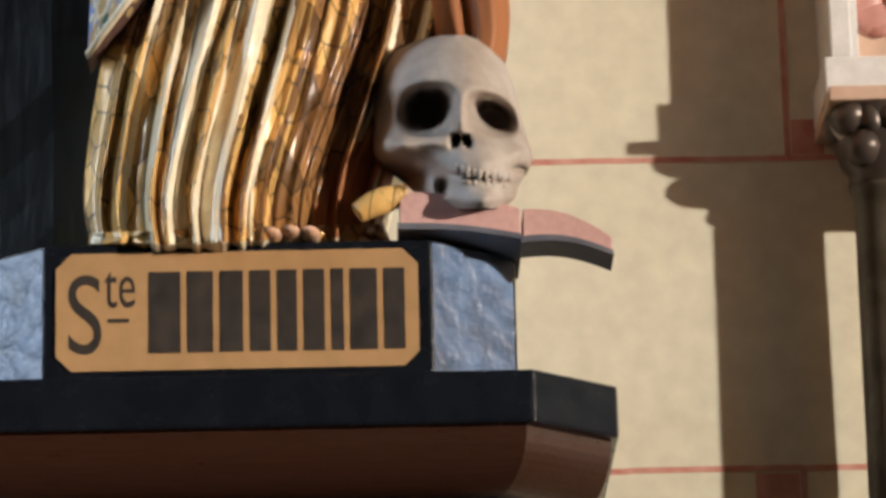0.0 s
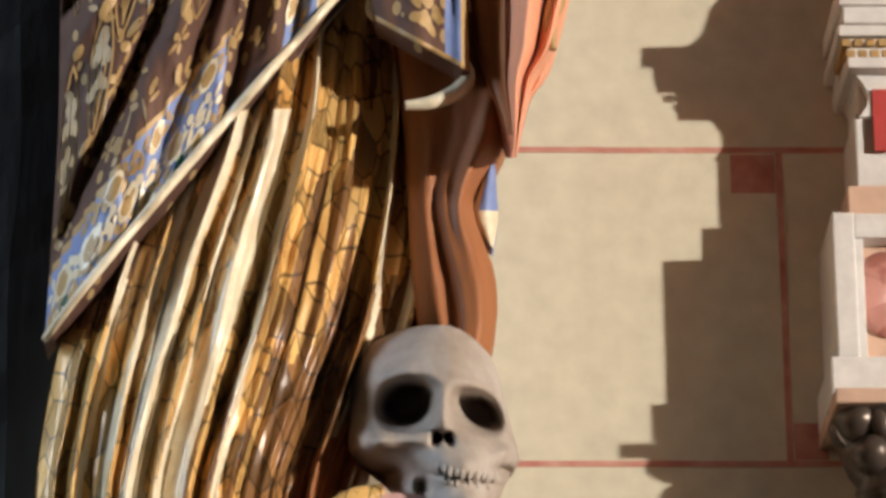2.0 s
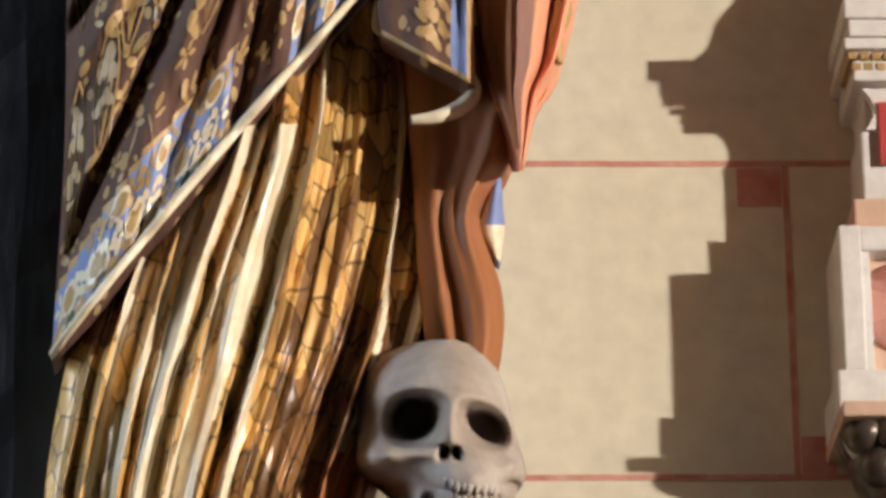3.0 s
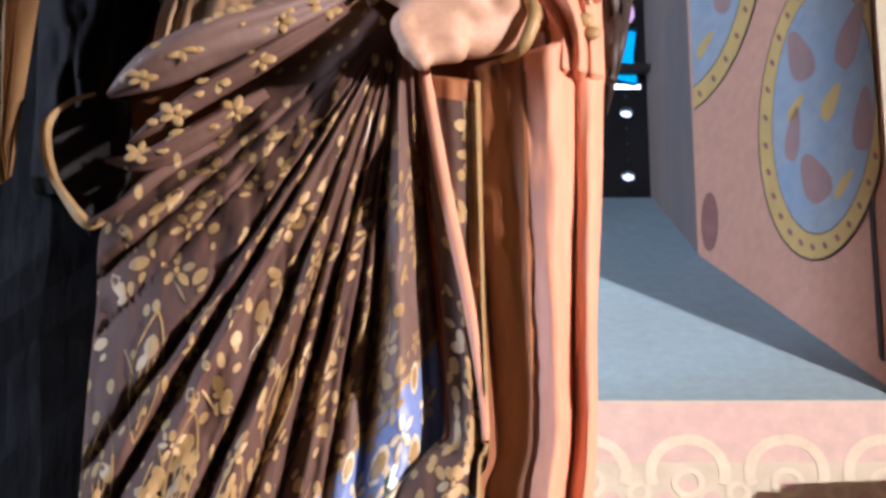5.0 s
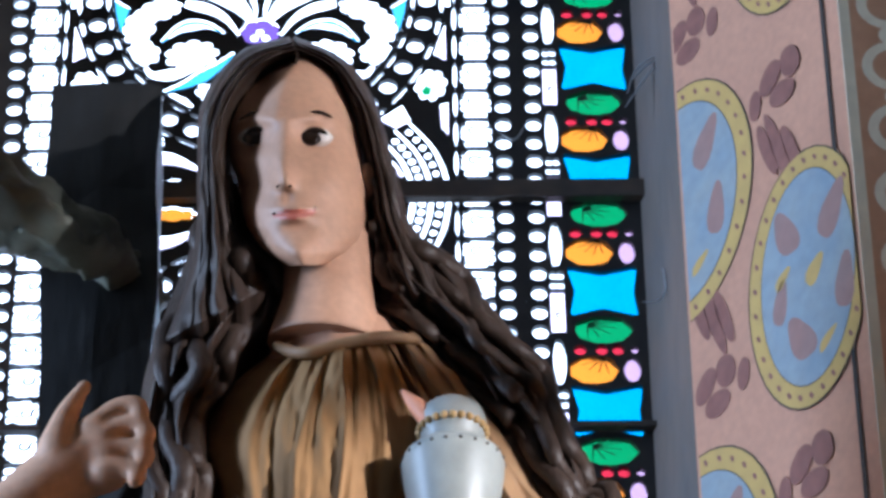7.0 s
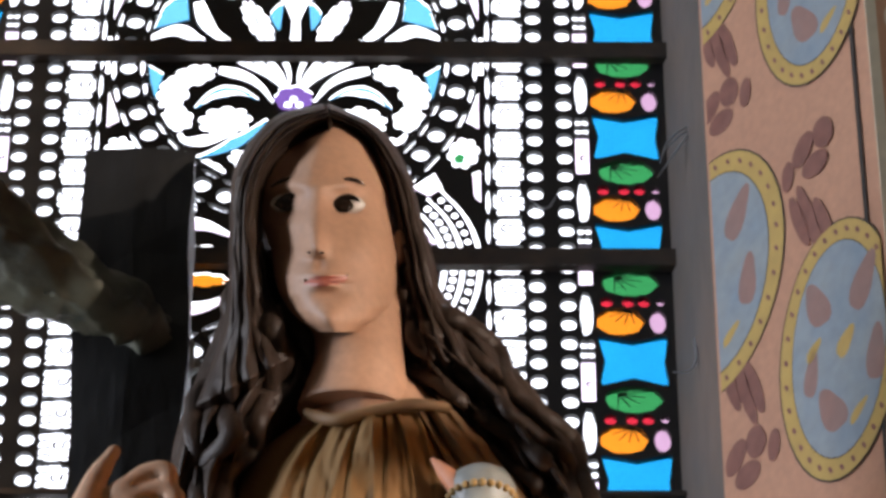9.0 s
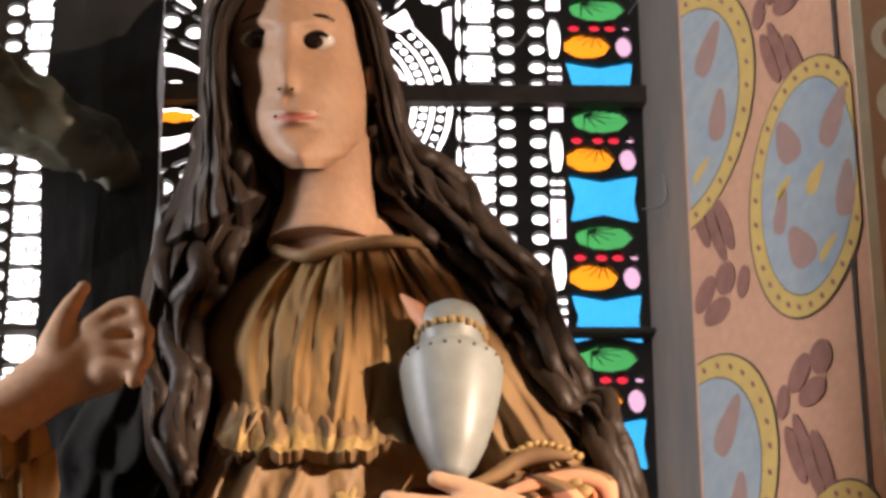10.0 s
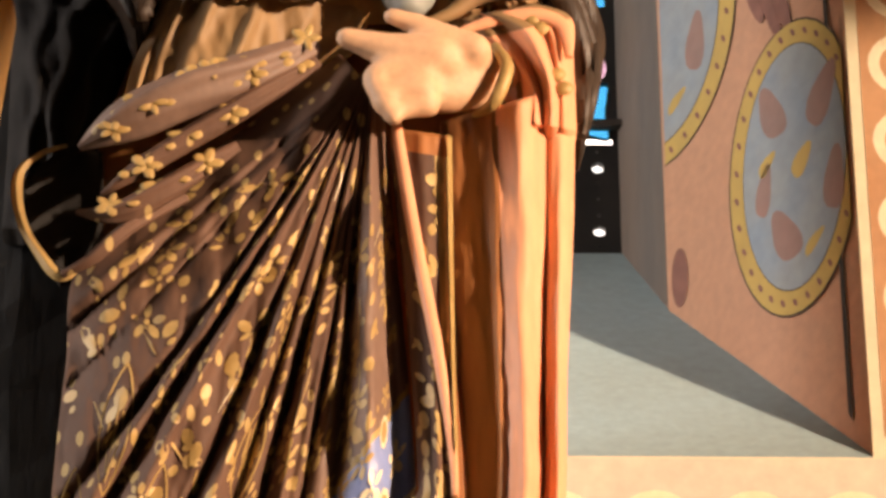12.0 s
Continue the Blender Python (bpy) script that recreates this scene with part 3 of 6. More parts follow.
for u, v in ((0.06, 0.62), (0.06, 0.82), (0.15, 0.50), (0.17, 0.76), (0.31, 0.62), (0.48, 0.70), (0.57, 0.58), (0.23, 0.66)):
    ogive(fan, u, v, 0.040 if u < 0.8 else 0.06, 0.075)
placed = []
while len(placed) < 620:
    u, v = rng.uniform(0.02, 0.98), rng.uniform(0.10, 0.90) ** 0.8
    p = fan(u, v)
    if fan_mat(u, v) in (BLUE, CREAM, GILT) or (u < 0.2 and rng.random() < 0.55) or any((p - q).length < 0.0150 for q in placed):
        placed.append(Vector((9, 9, len(placed))))
        continue
    placed.append(p)
    kind = rng.random()
    if kind < 0.20 and u > 0.12:
        flower(fig, fan, u, v, rng.uniform(0.0085, 0.0125), rng.uniform(0, 6), GILT)
    elif kind < 0.70:
        petal(fig, fan, u, v, LEAF, rng.uniform(0.007, 0.0115), rng.uniform(-1.0, 1.0), GILT, 0.0011)
        petal(fig, fan, u + 0.010, v + 0.014, LEAF, rng.uniform(0.004, 0.007), rng.uniform(-1.4, 1.4), GILT, 0.0011)
    elif kind < 0.80:
        petal(fig, fan, u, v, VINE, rng.uniform(0.014, 0.024), rng.uniform(-0.8, 0.8), CREAM if rng.random() < 0.2 else GILT, 0.001)
    else:
        petal(fig, fan, u, v, DISC, rng.uniform(0.004, 0.007), 0, GILT, 0.0011)
# border of trefoils and lozenges along the hem
for k in range(44):
    u = 0.02 + 0.96 * (k + 0.5) / 44
    for row, (d, sz) in enumerate(((0.018, 0.0115), (0.043, 0.0140), (0.070, 0.0120))):
        v = 1.0 - 0.1 * d / max(above_hem(u, 0.9), 1e-3)
        if d > band(u) - 0.006 or (k + row) % 2:
            continue
        if k % 9 == 4 and row == 0:
            petal(fig, fan, u, v, DISC, 0.0085, 0, GREEN, 0.0016)
            flower(fig, fan, u, v, 0.012, 0.3, CREAM)
        elif k % 3 == 0:
            petal(fig, fan, u, v, DISC, sz * 1.25, 0, CREAM, 0.0011)
            petal(fig, fan, u, v, DISC, sz * 0.85, 0, GILT, 0.0016)
        else:
            flower(fig, fan, u, v, sz * 0.85, rng.uniform(0, 6), CREAM if k % 2 else GILT)
tube(fig, [fan(0.01 + 0.98 * k / 22, 0.992, 0.002) for k in range(23)], [0.0035, 0.0045, 0.0035], CREAM, 8, n=60)

# narrow strip of the mantle beside the fan, ending in a curled edge
strip = Patch([(0.037, 3.401), (0.053, 3.212), (0.062, 3.051)] + [(0.057, 3.042), (0.028, 3.011), (0.01, 2.959), (0.013, 2.928)], None,
              [(0.092, 3.393), (0.093, 3.191), (0.095, 3.046)] + [(0.088, 3.021), (0.089, 2.948), (0.09, 2.882)],
              y=2.992, bulge=0.012, ridges=[(0.5, 0.1, 0.004, 0), (0.92, 0.05, 0.012, 0)])
sheet(fig, strip, 24, 60, lambda u, v: GILT if u > 0.9 or v > 0.975 else (BLUE if v > 0.8 and u > 0.75 else (LINING if v < 0.06 else (GILT if u > 0.72 and v < 0.5 else BROCADE))), 0.03)
for k in range(46):
    petal(fig, strip, rng.uniform(0.15, 0.8), 0.12 + 0.84 * k / 46, LEAF if k % 3 else DISC, rng.uniform(0.006, 0.010), rng.uniform(-1.5, 1.5), GILT)
for v in (0.80, 0.87, 0.93):
    flower(fig, strip, 0.55, v, 0.013, v * 9, GILT)
tube(fig, [at(*p, 2.975) for p in [(0.042, 3.409), (0.059, 3.29), (0.078, 3.18), (0.09, 3.083), (0.092, 3.041)]], [0.005, 0.006, 0.005, 0.003], PEACH, 8)
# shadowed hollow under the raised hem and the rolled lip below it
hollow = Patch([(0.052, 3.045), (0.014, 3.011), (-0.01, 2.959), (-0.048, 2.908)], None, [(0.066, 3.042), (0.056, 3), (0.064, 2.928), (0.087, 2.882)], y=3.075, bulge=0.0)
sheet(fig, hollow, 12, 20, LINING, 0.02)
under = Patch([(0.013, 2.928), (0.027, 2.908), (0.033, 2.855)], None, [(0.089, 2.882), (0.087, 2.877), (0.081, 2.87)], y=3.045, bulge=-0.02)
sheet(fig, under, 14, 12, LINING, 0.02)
tube(fig, [at(*p, y) for p, y in zip([(0.013, 2.969), (0.008, 2.944), (0.013, 2.931), (0.046, 2.923), (0.073, 2.908), (0.089, 2.882), (0.08, 2.865), (0.059, 2.855), (0.037, 2.852)], (3.02, 3.015, 3.01, 3.0, 3.0, 3.0, 3.0, 2.995, 2.995))],
     [0.003, 0.0035, 0.004, 0.003, 0.003, 0.004, 0.007, 0.006, 0.004], CREAM, 10, n=60)

# rolls of gathered cloth drawn to the hand
R1 = [at(*p, y) for p, y in zip([(-0.029, 3.486), (-0.088, 3.456), (-0.143, 3.435), (-0.197, 3.405), (-0.235, 3.378)], (2.955, 2.945, 2.94, 2.945, 2.96))]
tube(fig, R1, [0.010, 0.017, 0.021, 0.021, 0.018, 0.003], MAUVE, 40, n=50, lobes=0.10)
R2 = [at(*p, y) for p, y in zip([(-0.028, 3.468), (-0.098, 3.418), (-0.156, 3.377), (-0.197, 3.345), (-0.214, 3.33)], (2.955, 2.945, 2.945, 2.95, 2.96))]
tube(fig, R2, [0.006, 0.010, 0.011, 0.010, 0.008, 0.002], BROCADE, 36, n=50, lobes=0.13)
R3 = [at(*p, y) for p, y in zip([(-0.097, 3.38), (-0.155, 3.339), (-0.199, 3.313), (-0.235, 3.313)], (2.965, 2.955, 2.96, 2.97))]
tube(fig, R3, [0.005, 0.009, 0.011, 0.009, 0.002], BROCADE, 36, n=40, lobes=0.14)
R4 = [at(*p, y) for p, y in zip([(-0.14, 3.328), (-0.188, 3.299), (-0.221, 3.266), (-0.245, 3.251)], (2.975, 2.965, 2.97, 2.98))]
tube(fig, R4, [0.004, 0.006, 0.006, 0.003], BROCADE, 30, n=40, lobes=0.14)
for path, m, r in ((R1, 18, 0.0185), (R2, 10, 0.0095), (R3, 5, 0.010)):
    for k in range(m):
        t = 0.06 + 0.86 * (k + rng.random()) / m
        p = Vector(crv([tuple(q) for q in path], t))
        a = rng.uniform(-0.8, 0.9)
        w = r * (0.75 + 0.35 * math.sin(math.pi * t))
        n = Vector((0, -math.cos(a), math.sin(a)))
        c = p + n * w
        for q in range(5 if k % 4 == 0 else 1):
            g = 1.2566 * q
            off = Vector((math.cos(g), 0.4 * math.sin(g) * math.sin(a), math.sin(g) * math.cos(a))) * (0.007 if k % 4 == 0 else 0)
            blob(fig, c + off, (rng.uniform(0.005, 0.009), 0.0012, rng.uniform(0.003, 0.005)), GILT, g, 8, 6)
# loop of the lining at the side, open, its inner shade coloured black
loop = [(-0.246, 3.38), (-0.27, 3.37), (-0.287, 3.347), (-0.282, 3.304), (-0.265, 3.271), (-0.246, 3.249), (-0.226, 3.264), (-0.21, 3.282)]
tube(fig, [at(*p, 2.985) for p in loop], [0.0015, 0.003, 0.0046, 0.0040, 0.0034, 0.0044, 0.0034, 0.0015], GILT, 20, n=60, lobes=0.2)
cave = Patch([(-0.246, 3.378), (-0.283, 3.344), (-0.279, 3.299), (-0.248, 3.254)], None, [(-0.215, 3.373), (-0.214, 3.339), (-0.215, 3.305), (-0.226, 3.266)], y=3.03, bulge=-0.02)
sheet(fig, cave, 12, 16, SHADE_BLACK, 0.03)

# hips: plain mantle between waist and gathered rolls
hips = Patch([(-0.150, 3.590), (-0.177, 3.505), (-0.193, 3.458), (-0.199, 3.411)], [(-0.064, 3.588), (-0.101, 3.505), (-0.12, 3.452)], [(0.030, 3.583), (0.01, 3.517), (-0.015, 3.493), (-0.035, 3.475)], y=3.03, bulge=0.05, rough=0.006,
             ridges=[(0.06, 0.03, 0.012, 0), (0.16, 0.03, 0.014, 0), (0.28, 0.04, 0.012, 0.05), (0.5, 0.03, 0.006, 0.1), (0.72, 0.03, 0.008, 0.15)])
sheet(fig, hips, 60, 40, TUNIC, 0.05)

# bodice with soft gathers and a frilled waist
bodice = Patch([(-0.109, 3.766), (-0.156, 3.718), (-0.173, 3.661), (-0.158, 3.605), (-0.147, 3.55)], [(-0.046, 3.772), (-0.051, 3.66), (-0.061, 3.543)], [(0.012, 3.781), (0.043, 3.716), (0.057, 3.634), (0.051, 3.548)], y=3.04, bulge=0.07,
               rough=0.005,
               ridges=[(0.15, 0.03, 0.009, 0.02), (0.25, 0.012, -0.004, -0.02), (0.37, 0.012, 0.004, -0.03), (0.42, 0.007, -0.004, -0.02), (0.50, 0.010, 0.004, 0.03), (0.55, 0.006, -0.003, 0.02),
                       (0.58, 0.008, 0.003, 0.0), (0.64, 0.007, -0.004, 0.02), (0.69, 0.010, 0.004, 0), (0.31, 0.006, 0.003, -0.02), (0.82, 0.03, 0.006, 0)])
sheet(fig, bodice, 80, 60, RUST, 0.06)
class Frill(Patch):
    """Gathered cloth whose lower edge rises and falls."""

    def flat(self, u, v):
        x, z = Patch.flat(self, u, v)
        return x, z + v * (0.011 * noise.noise(Vector((u * 13, 2.5, 1))) + 0.005 * noise.noise(Vector((u * 34, 6.5, 1))))


frill = Frill([(-0.146, 3.605), (-0.157, 3.58), (-0.161, 3.553)], [(-0.071, 3.593), (-0.066, 3.573), (-0.068, 3.55)], [(0.047, 3.591), (0.049, 3.573), (0.046, 3.551)], y=3.035, bulge=0.055, rough=0.012, back=-0.028,
              ridges=[(0.04, 0.03, 0.0072, 0), (0.11, 0.02, 0.0060, 0.03), (0.17, 0.03, 0.0072, -0.02), (0.25, 0.02, 0.0042, 0.05), (0.33, 0.025, 0.0060, 0), (0.43, 0.03, 0.0042, -0.05),
                      (0.52, 0.015, 0.0054, 0.04), (0.60, 0.02, 0.0048, 0), (0.68, 0.015, 0.0060, -0.03), (0.8, 0.03, 0.0048, 0)])
sheet(fig, frill, 90, 20, lambda u, v: GILT if v > 0.62 + 0.5 * noise.noise(Vector((u * 14, 3, 0))) and u < 0.75 else TUNIC, 0.02)
tube(fig, [at(*p, y) for p, y in zip([(-0.16, 3.551), (-0.106, 3.543), (-0.051, 3.543), (0.01, 3.55)], (3.01, 2.985, 2.98, 2.985))], [0.003, 0.004, 0.004, 0.003], TUNIC, 10)
# mantle over the far shoulder and arm
stole = Patch([(-0.02, 3.772), (0.011, 3.685), (0.047, 3.609), (0.081, 3.518)], None, [(0.023, 3.788), (0.079, 3.71), (0.134, 3.609), (0.173, 3.535)], y=3.02, bulge=0.03,
              ridges=[(0.12, 0.06, 0.007, 0.05), (0.32, 0.05, 0.008, 0), (0.45, 0.03, -0.008, 0), (0.6, 0.07, 0.010, 0.06), (0.85, 0.06, 0.008, 0)], rough=0.008)
sheet(fig, stole, 50, 50, TUNIC, 0.06)
for k in range(10):
    blob(fig, at(*crv([(0.112, 3.545), (0.128, 3.555), (0.148, 3.552), (0.168, 3.542)], k / 9), 2.975), (0.005, 0.004, 0.004), GILT, 0.2, 8, 6)
sleeve = Patch([(0.086, 3.512), (0.101, 3.494)] + [(0.146, 3.452), (0.147, 3.41)], None, [(0.168, 3.532), (0.2, 3.517)] + [(0.201, 3.469), (0.202, 3.399)], y=3.0, bulge=0.035,
               ridges=[(0.2, 0.09, 0.006, 0.1), (0.52, 0.10, 0.010, 0.1), (0.82, 0.10, 0.007, 0), (0.36, 0.05, -0.006, 0.1), (0.68, 0.03, -0.010, 0.05)])
sheet(fig, sleeve, 40, 30, lambda u, v: TUNIC if v < 0.22 or u < 0.1 else PEACH, 0.06)
for p in [(0.165, 3.516), (0.172, 3.505)] + [(0.186, 3.457), (0.192, 3.443)]:
    blob(fig, at(*p, 2.965), (0.008, 0.004, 0.007), GILT, 0.5, 10, 6)
tube(fig, [at(*p, 2.975) for p in [(0.066, 3.508), (0.091, 3.52), (0.122, 3.541), (0.163, 3.542)]], [0.004, 0.007, 0.008, 0.004], TUNIC, 10)
tube(fig, [at(*p, 2.965) for p in [(0.094, 3.499), (0.132, 3.514), (0.167, 3.52), (0.192, 3.508), (0.197, 3.475)]], [0.003, 0.006, 0.007, 0.007, 0.004], PEACH, 12, squash=0.6)

# collar line
tube(fig, [at(*p, y) for p, y in zip([(-0.109, 3.77), (-0.083, 3.762), (-0.046, 3.772), (-0.009, 3.78), (0.023, 3.776)], (3.0, 2.975, 2.97, 2.97, 2.99))], [0.005, 0.006, 0.006, 0.006, 0.005], TUNIC, 8)


def local(x, z, dx, dz):
    return lambda px, py, y: at(x + dx * px, z - dz * py, y)


def modelled(chains, mat, grain=0.0022):
    """Soft flesh: chains of (point, radius) blended into one skin and added to the figure."""
    mb = bpy.data.metaballs.new("flesh")
    mb.resolution, mb.render_resolution, mb.threshold = grain, grain, 0.6
    tmp = bpy.data.objects.new("flesh", mb)
    scene.collection.objects.link(tmp)
    for chain in chains:
        pts, rad = [tuple(p) for p, r in chain], [r for p, r in chain]
        length = sum(math.dist(p, q) for p, q in zip(pts, pts[1:]))
        n = max(2, int(length / (min(rad) * 0.55)))
        for k in range(n + 1):
            e = mb.elements.new()
            e.co = crv(pts, k / n) if len(pts) > 1 else pts[0]
            e.radius = crv([(i / (len(rad) - 1), r) for i, r in enumerate(rad)], k / n)[1] * 1.32
    me = bpy.data.meshes.new_from_object(tmp.evaluated_get(bpy.context.evaluated_depsgraph_get()))
    bpy.data.objects.remove(tmp)
    before = len(fig.faces)
    fig.from_mesh(me)
    fig.faces.ensure_lookup_table()
    for fc in fig.faces[before:]:
        fc.material_index, fc.smooth = mat, True


# the hand that holds the jar
H = local(0.072, 3.463, 0.000500, 0.000590)
chains = [[(H(135, 5, 2.985), 0.019), (H(80, 8, 2.968), 0.023), (H(25, 0, 2.957), 0.025), (H(-20, 5, 2.955), 0.021)],
          [(H(90, 35, 2.972), 0.018), (H(20, 45, 2.960), 0.021), (H(-30, 45, 2.955), 0.016)]]
for path, r in (([(20, -18), (-60, -27), (-115, -43), (-150, -53)], (0.023, 0.0195, 0.0145, 0.0100)),
                ([(-10, 8), (-66, 6), (-96, 22), (-90, 40)], (0.018, 0.017, 0.0145, 0.011)),
                ([(-10, 40), (-60, 42), (-82, 58), (-74, 68)], (0.018, 0.016, 0.014, 0.011)),
                ([(0, 65), (-45, 72), (-66, 84), (-60, 88)], (0.012, 0.011, 0.010, 0.008)),
                ([(85, -30), (30, -55), (-30, -80), (-68, -92)], (0.016, 0.013, 0.011, 0.008))):
    chains.append([(H(*p, 2.945 - 0.003 * i), w) for i, (p, w) in enumerate(zip(path, r))])
modelled(chains, SKIN)
tube(fig, [H(*p, y) for p, y in (((118, -40), 2.965), ((138, 0), 2.945), ((114, 60), 2.950), ((80, 82), 2.975))], [0.004, 0.0062, 0.0062, 0.003], GILT, 10)
# the raised hand and forearm on the other side
G = local(-0.278, 3.656, 0.000515, 0.000625)
chains = [[(G(-260, 215, 2.97), 0.036), (G(-150, 125, 2.955), 0.033), (G(-70, 60, 2.945), 0.030), (G(-15, 20, 2.938), 0.032), (G(30, 0, 2.935), 0.026)],
          [(G(-20, 50, 2.945), 0.026), (G(40, 40, 2.938), 0.022)]]
for path, r in (([(0, -30), (45, -68), (80, -75), (88, -58)], (0.015, 0.0125, 0.0115, 0.009)),
                ([(20, -10), (62, -38), (98, -30), (96, -12)], (0.015, 0.0125, 0.0115, 0.009)),
                ([(25, 15), (65, 2), (99, 10), (95, 24)], (0.015, 0.0125, 0.0115, 0.009)),
                ([(25, 40), (60, 36), (88, 46), (82, 58)], (0.014, 0.012, 0.010, 0.008)),
                ([(-60, 0), (-48, -50), (-28, -90), (-14, -112)], (0.017, 0.013, 0.010, 0.007))):
    chains.append([(G(*p, 2.925 - 0.003 * i), w) for i, (p, w) in enumerate(zip(path, r))])
modelled(chains, SKIN)
arm = Patch([(-0.43, 3.613), (-0.405, 3.54), (-0.371, 3.468)] + [(-0.366, 3.458), (-0.339, 3.319)], None, [(-0.316, 3.582), (-0.307, 3.551), (-0.312, 3.497)] + [(-0.302, 3.547), (-0.311, 3.452), (-0.322, 3.33)], y=2.99, bulge=0.04,
            ridges=[(0.3, 0.06, 0.012, 0.1), (0.6, 0.05, 0.014, 0.1), (0.85, 0.05, 0.012, 0)])
# the darker bodice colour stands for the shade on this sleeve
sheet(fig, arm, 30, 40, RUST, 0.06)

# head: painted face, turned a little aside and bent forward
F = local(-0.08, 3.994, 0.000550, 0.000700)
EDGE_L = [(-185, -50), (-150, -95), (-110, -125), (-60, -145), (0, -140), (46, -122), (90, -116), (120, -106), (150, -86), (168, -66), (185, -35)]
EDGE_R = [(-185, 30), (-150, 52), (-110, 66), (-60, 82), (0, 92), (50, 100), (100, 100), (140, 92), (165, 75), (185, 40)]


def lerp(table, q):
    for (a, x), (b, y) in zip(table, table[1:]):
        if q <= b:
            return x + (y - x) * max(q - a, 0) / (b - a)
    return table[-1][1]


def bell(px, py, cx, cy, sx, sy):
    return math.exp(-((px - cx) / sx) ** 2 - ((py - cy) / sy) ** 2)


def face_depth(px, py, s):
    """How far the face stands forward, in millimetres."""
    lx, rx = lerp(EDGE_L, py), lerp(EDGE_R, py)
    m = 0.62 * lx + 0.38 * rx
    s = (px - m) / ((rx - m) if px > m else (m - lx))
    keel = 1 / (1 + math.exp((py - 62 + 0.25 * (px + 60)) / 14)) if px < m else 0.0
    full, wedge = max(1 - abs(s) ** 1.9, 0) ** 0.55, max(1 - abs(s) ** 1.4, 0) ** 0.95
    d = 64 * (full + (wedge - full) * keel) * (1 - 0.25 * (abs(py - 0) / 190) ** 2.5) - 26 * max(0, (-py - 90) / 95) ** 2
    ridge = -40 - 0.02 * (py + 60)
    if -70 < py < 60:
        t = (py + 70) / 130
        d += (4 + 12 * t ** 1.4) * math.exp(-((px - ridge + 4 * t) / (14 + 7 * t)) ** 2) * math.sin(min(1, (60 - py) / 30) * 1.5708)
    d -= 13 * bell(px, py, -94, -40, 32, 24) + 9 * bell(px, py, 8, -36, 36, 20)
    d += 5 * bell(px, py, 5, -72, 40, 12) + 5 * bell(px, py, -85, -72, 30, 12)
    d += 5 * bell(px, py, 8, -36, 20, 10) + 5 * bell(px, py, -88, -38, 18, 10)
    d += 5.5 * bell(px, py, -27, 88, 26, 6) + 6.5 * bell(px, py, -26, 103, 24, 7) - 4 * bell(px, py, -27, 95, 34, 2.5)
    d += 8 * bell(px, py, -18, 160, 32, 22) - 4 * bell(px, py, -22, 122, 26, 9)
    d += 4 * bell(px, py, 50, 30, 40, 34) - 4 * bell(px, py, -36, 70, 8, 12)
    return d


def face_mat(px, py):
    if -66 < px < 12 and abs(py - 95 + 0.10 * (px + 27)) < (9.5 - 0.0045 * (px + 27) ** 2):
        return LIPS
    return FACE


NU, NV = 84, 96
vg = []
for j in range(NV + 1):
    py = -185 + 370 * j / NV
    a, b = lerp(EDGE_L, py), lerp(EDGE_R, py)
    row = []
    for i in range(NU + 1):
        s = math.sin(math.pi / 2 * (-1 + 2 * i / NU))
        px = a + (b - a) * (s + 1) / 2
        row.append((fig.verts.new(F(px, py, 2.995 - 0.001 * face_depth(px, py, s))), px, py))
    vg.append(row)
for j in range(NV):
    for i in range(NU):
        fc = fig.faces.new((vg[j][i][0], vg[j][i + 1][0], vg[j + 1][i + 1][0], vg[j + 1][i][0]))
        fc.material_index, fc.smooth = face_mat(vg[j][i][1], vg[j][i][2]), True
for ex, ey in ((8, -36), (-92, -38)):
    y = 2.995 - 0.001 * face_depth(ex, ey, 0.2 if ex > 0 else -0.5)
    blob(fig, F(ex, ey, y + 0.002), (0.0185, 0.007, 0.0108), EYEWHITE, 0, 14, 10)
    blob(fig, F(ex - 6, ey, y - 0.0028), (0.0108, 0.0034, 0.0100), DARKEYE, 0, 12, 8)
    tube(fig, [F(ex - 26, ey + 5, y), F(ex - 8, ey - 11, y - 0.004), F(ex + 10, ey - 12, y - 0.004), F(ex + 28, ey + 2, y + 0.001)], [0.0020, 0.0036, 0.0034, 0.0016], DARKEYE, 6)
    tube(fig, [F(ex - 34, ey - 30, y + 0.001), F(ex - 12, ey - 42, y - 0.003), F(ex + 12, ey - 45, y - 0.003), F(ex + 32, ey - 36, y + 0.002)], [0.0010, 0.0021, 0.0020, 0.0008], DARKEYE, 6)
for q in (-52, -30):
    blob(fig, F(q - 3, 49, 2.995 - 0.001 * face_depth(q, 46, -0.2) - 0.001), (0.0022, 0.0012, 0.0014), DARKEYE, 0, 8, 6)
for q in (-60, 11):
    blob(fig, F(q, 97 if q < 0 else 88, 2.995 - 0.001 * face_depth(q, 94, -0.2 if q < 0 else 0.2) - 0.0005), (0.0017, 0.0015, 0.0016), DARKEYE, 0, 8, 6)
blob(fig, F(104, 45, 3.0), (0.010, 0.02, 0.022), FACE, 0, 12, 8)
# neck and breast
tube(fig, [F(15, 90, 3.02), F(30, 170, 3.015), F(35, 240, 3.01), F(30, 320, 3.02)], [0.05, 0.047, 0.043, 0.055], FACE, 24, n=20)
chest = Patch([(-0.083, 3.811), (-0.112, 3.766), (-0.119, 3.75)], None, [(-0.017, 3.818), (0.02, 3.778), (0.028, 3.755)], y=3.03, bulge=0.05)
sheet(fig, chest, 24, 8, FACE, 0.04)

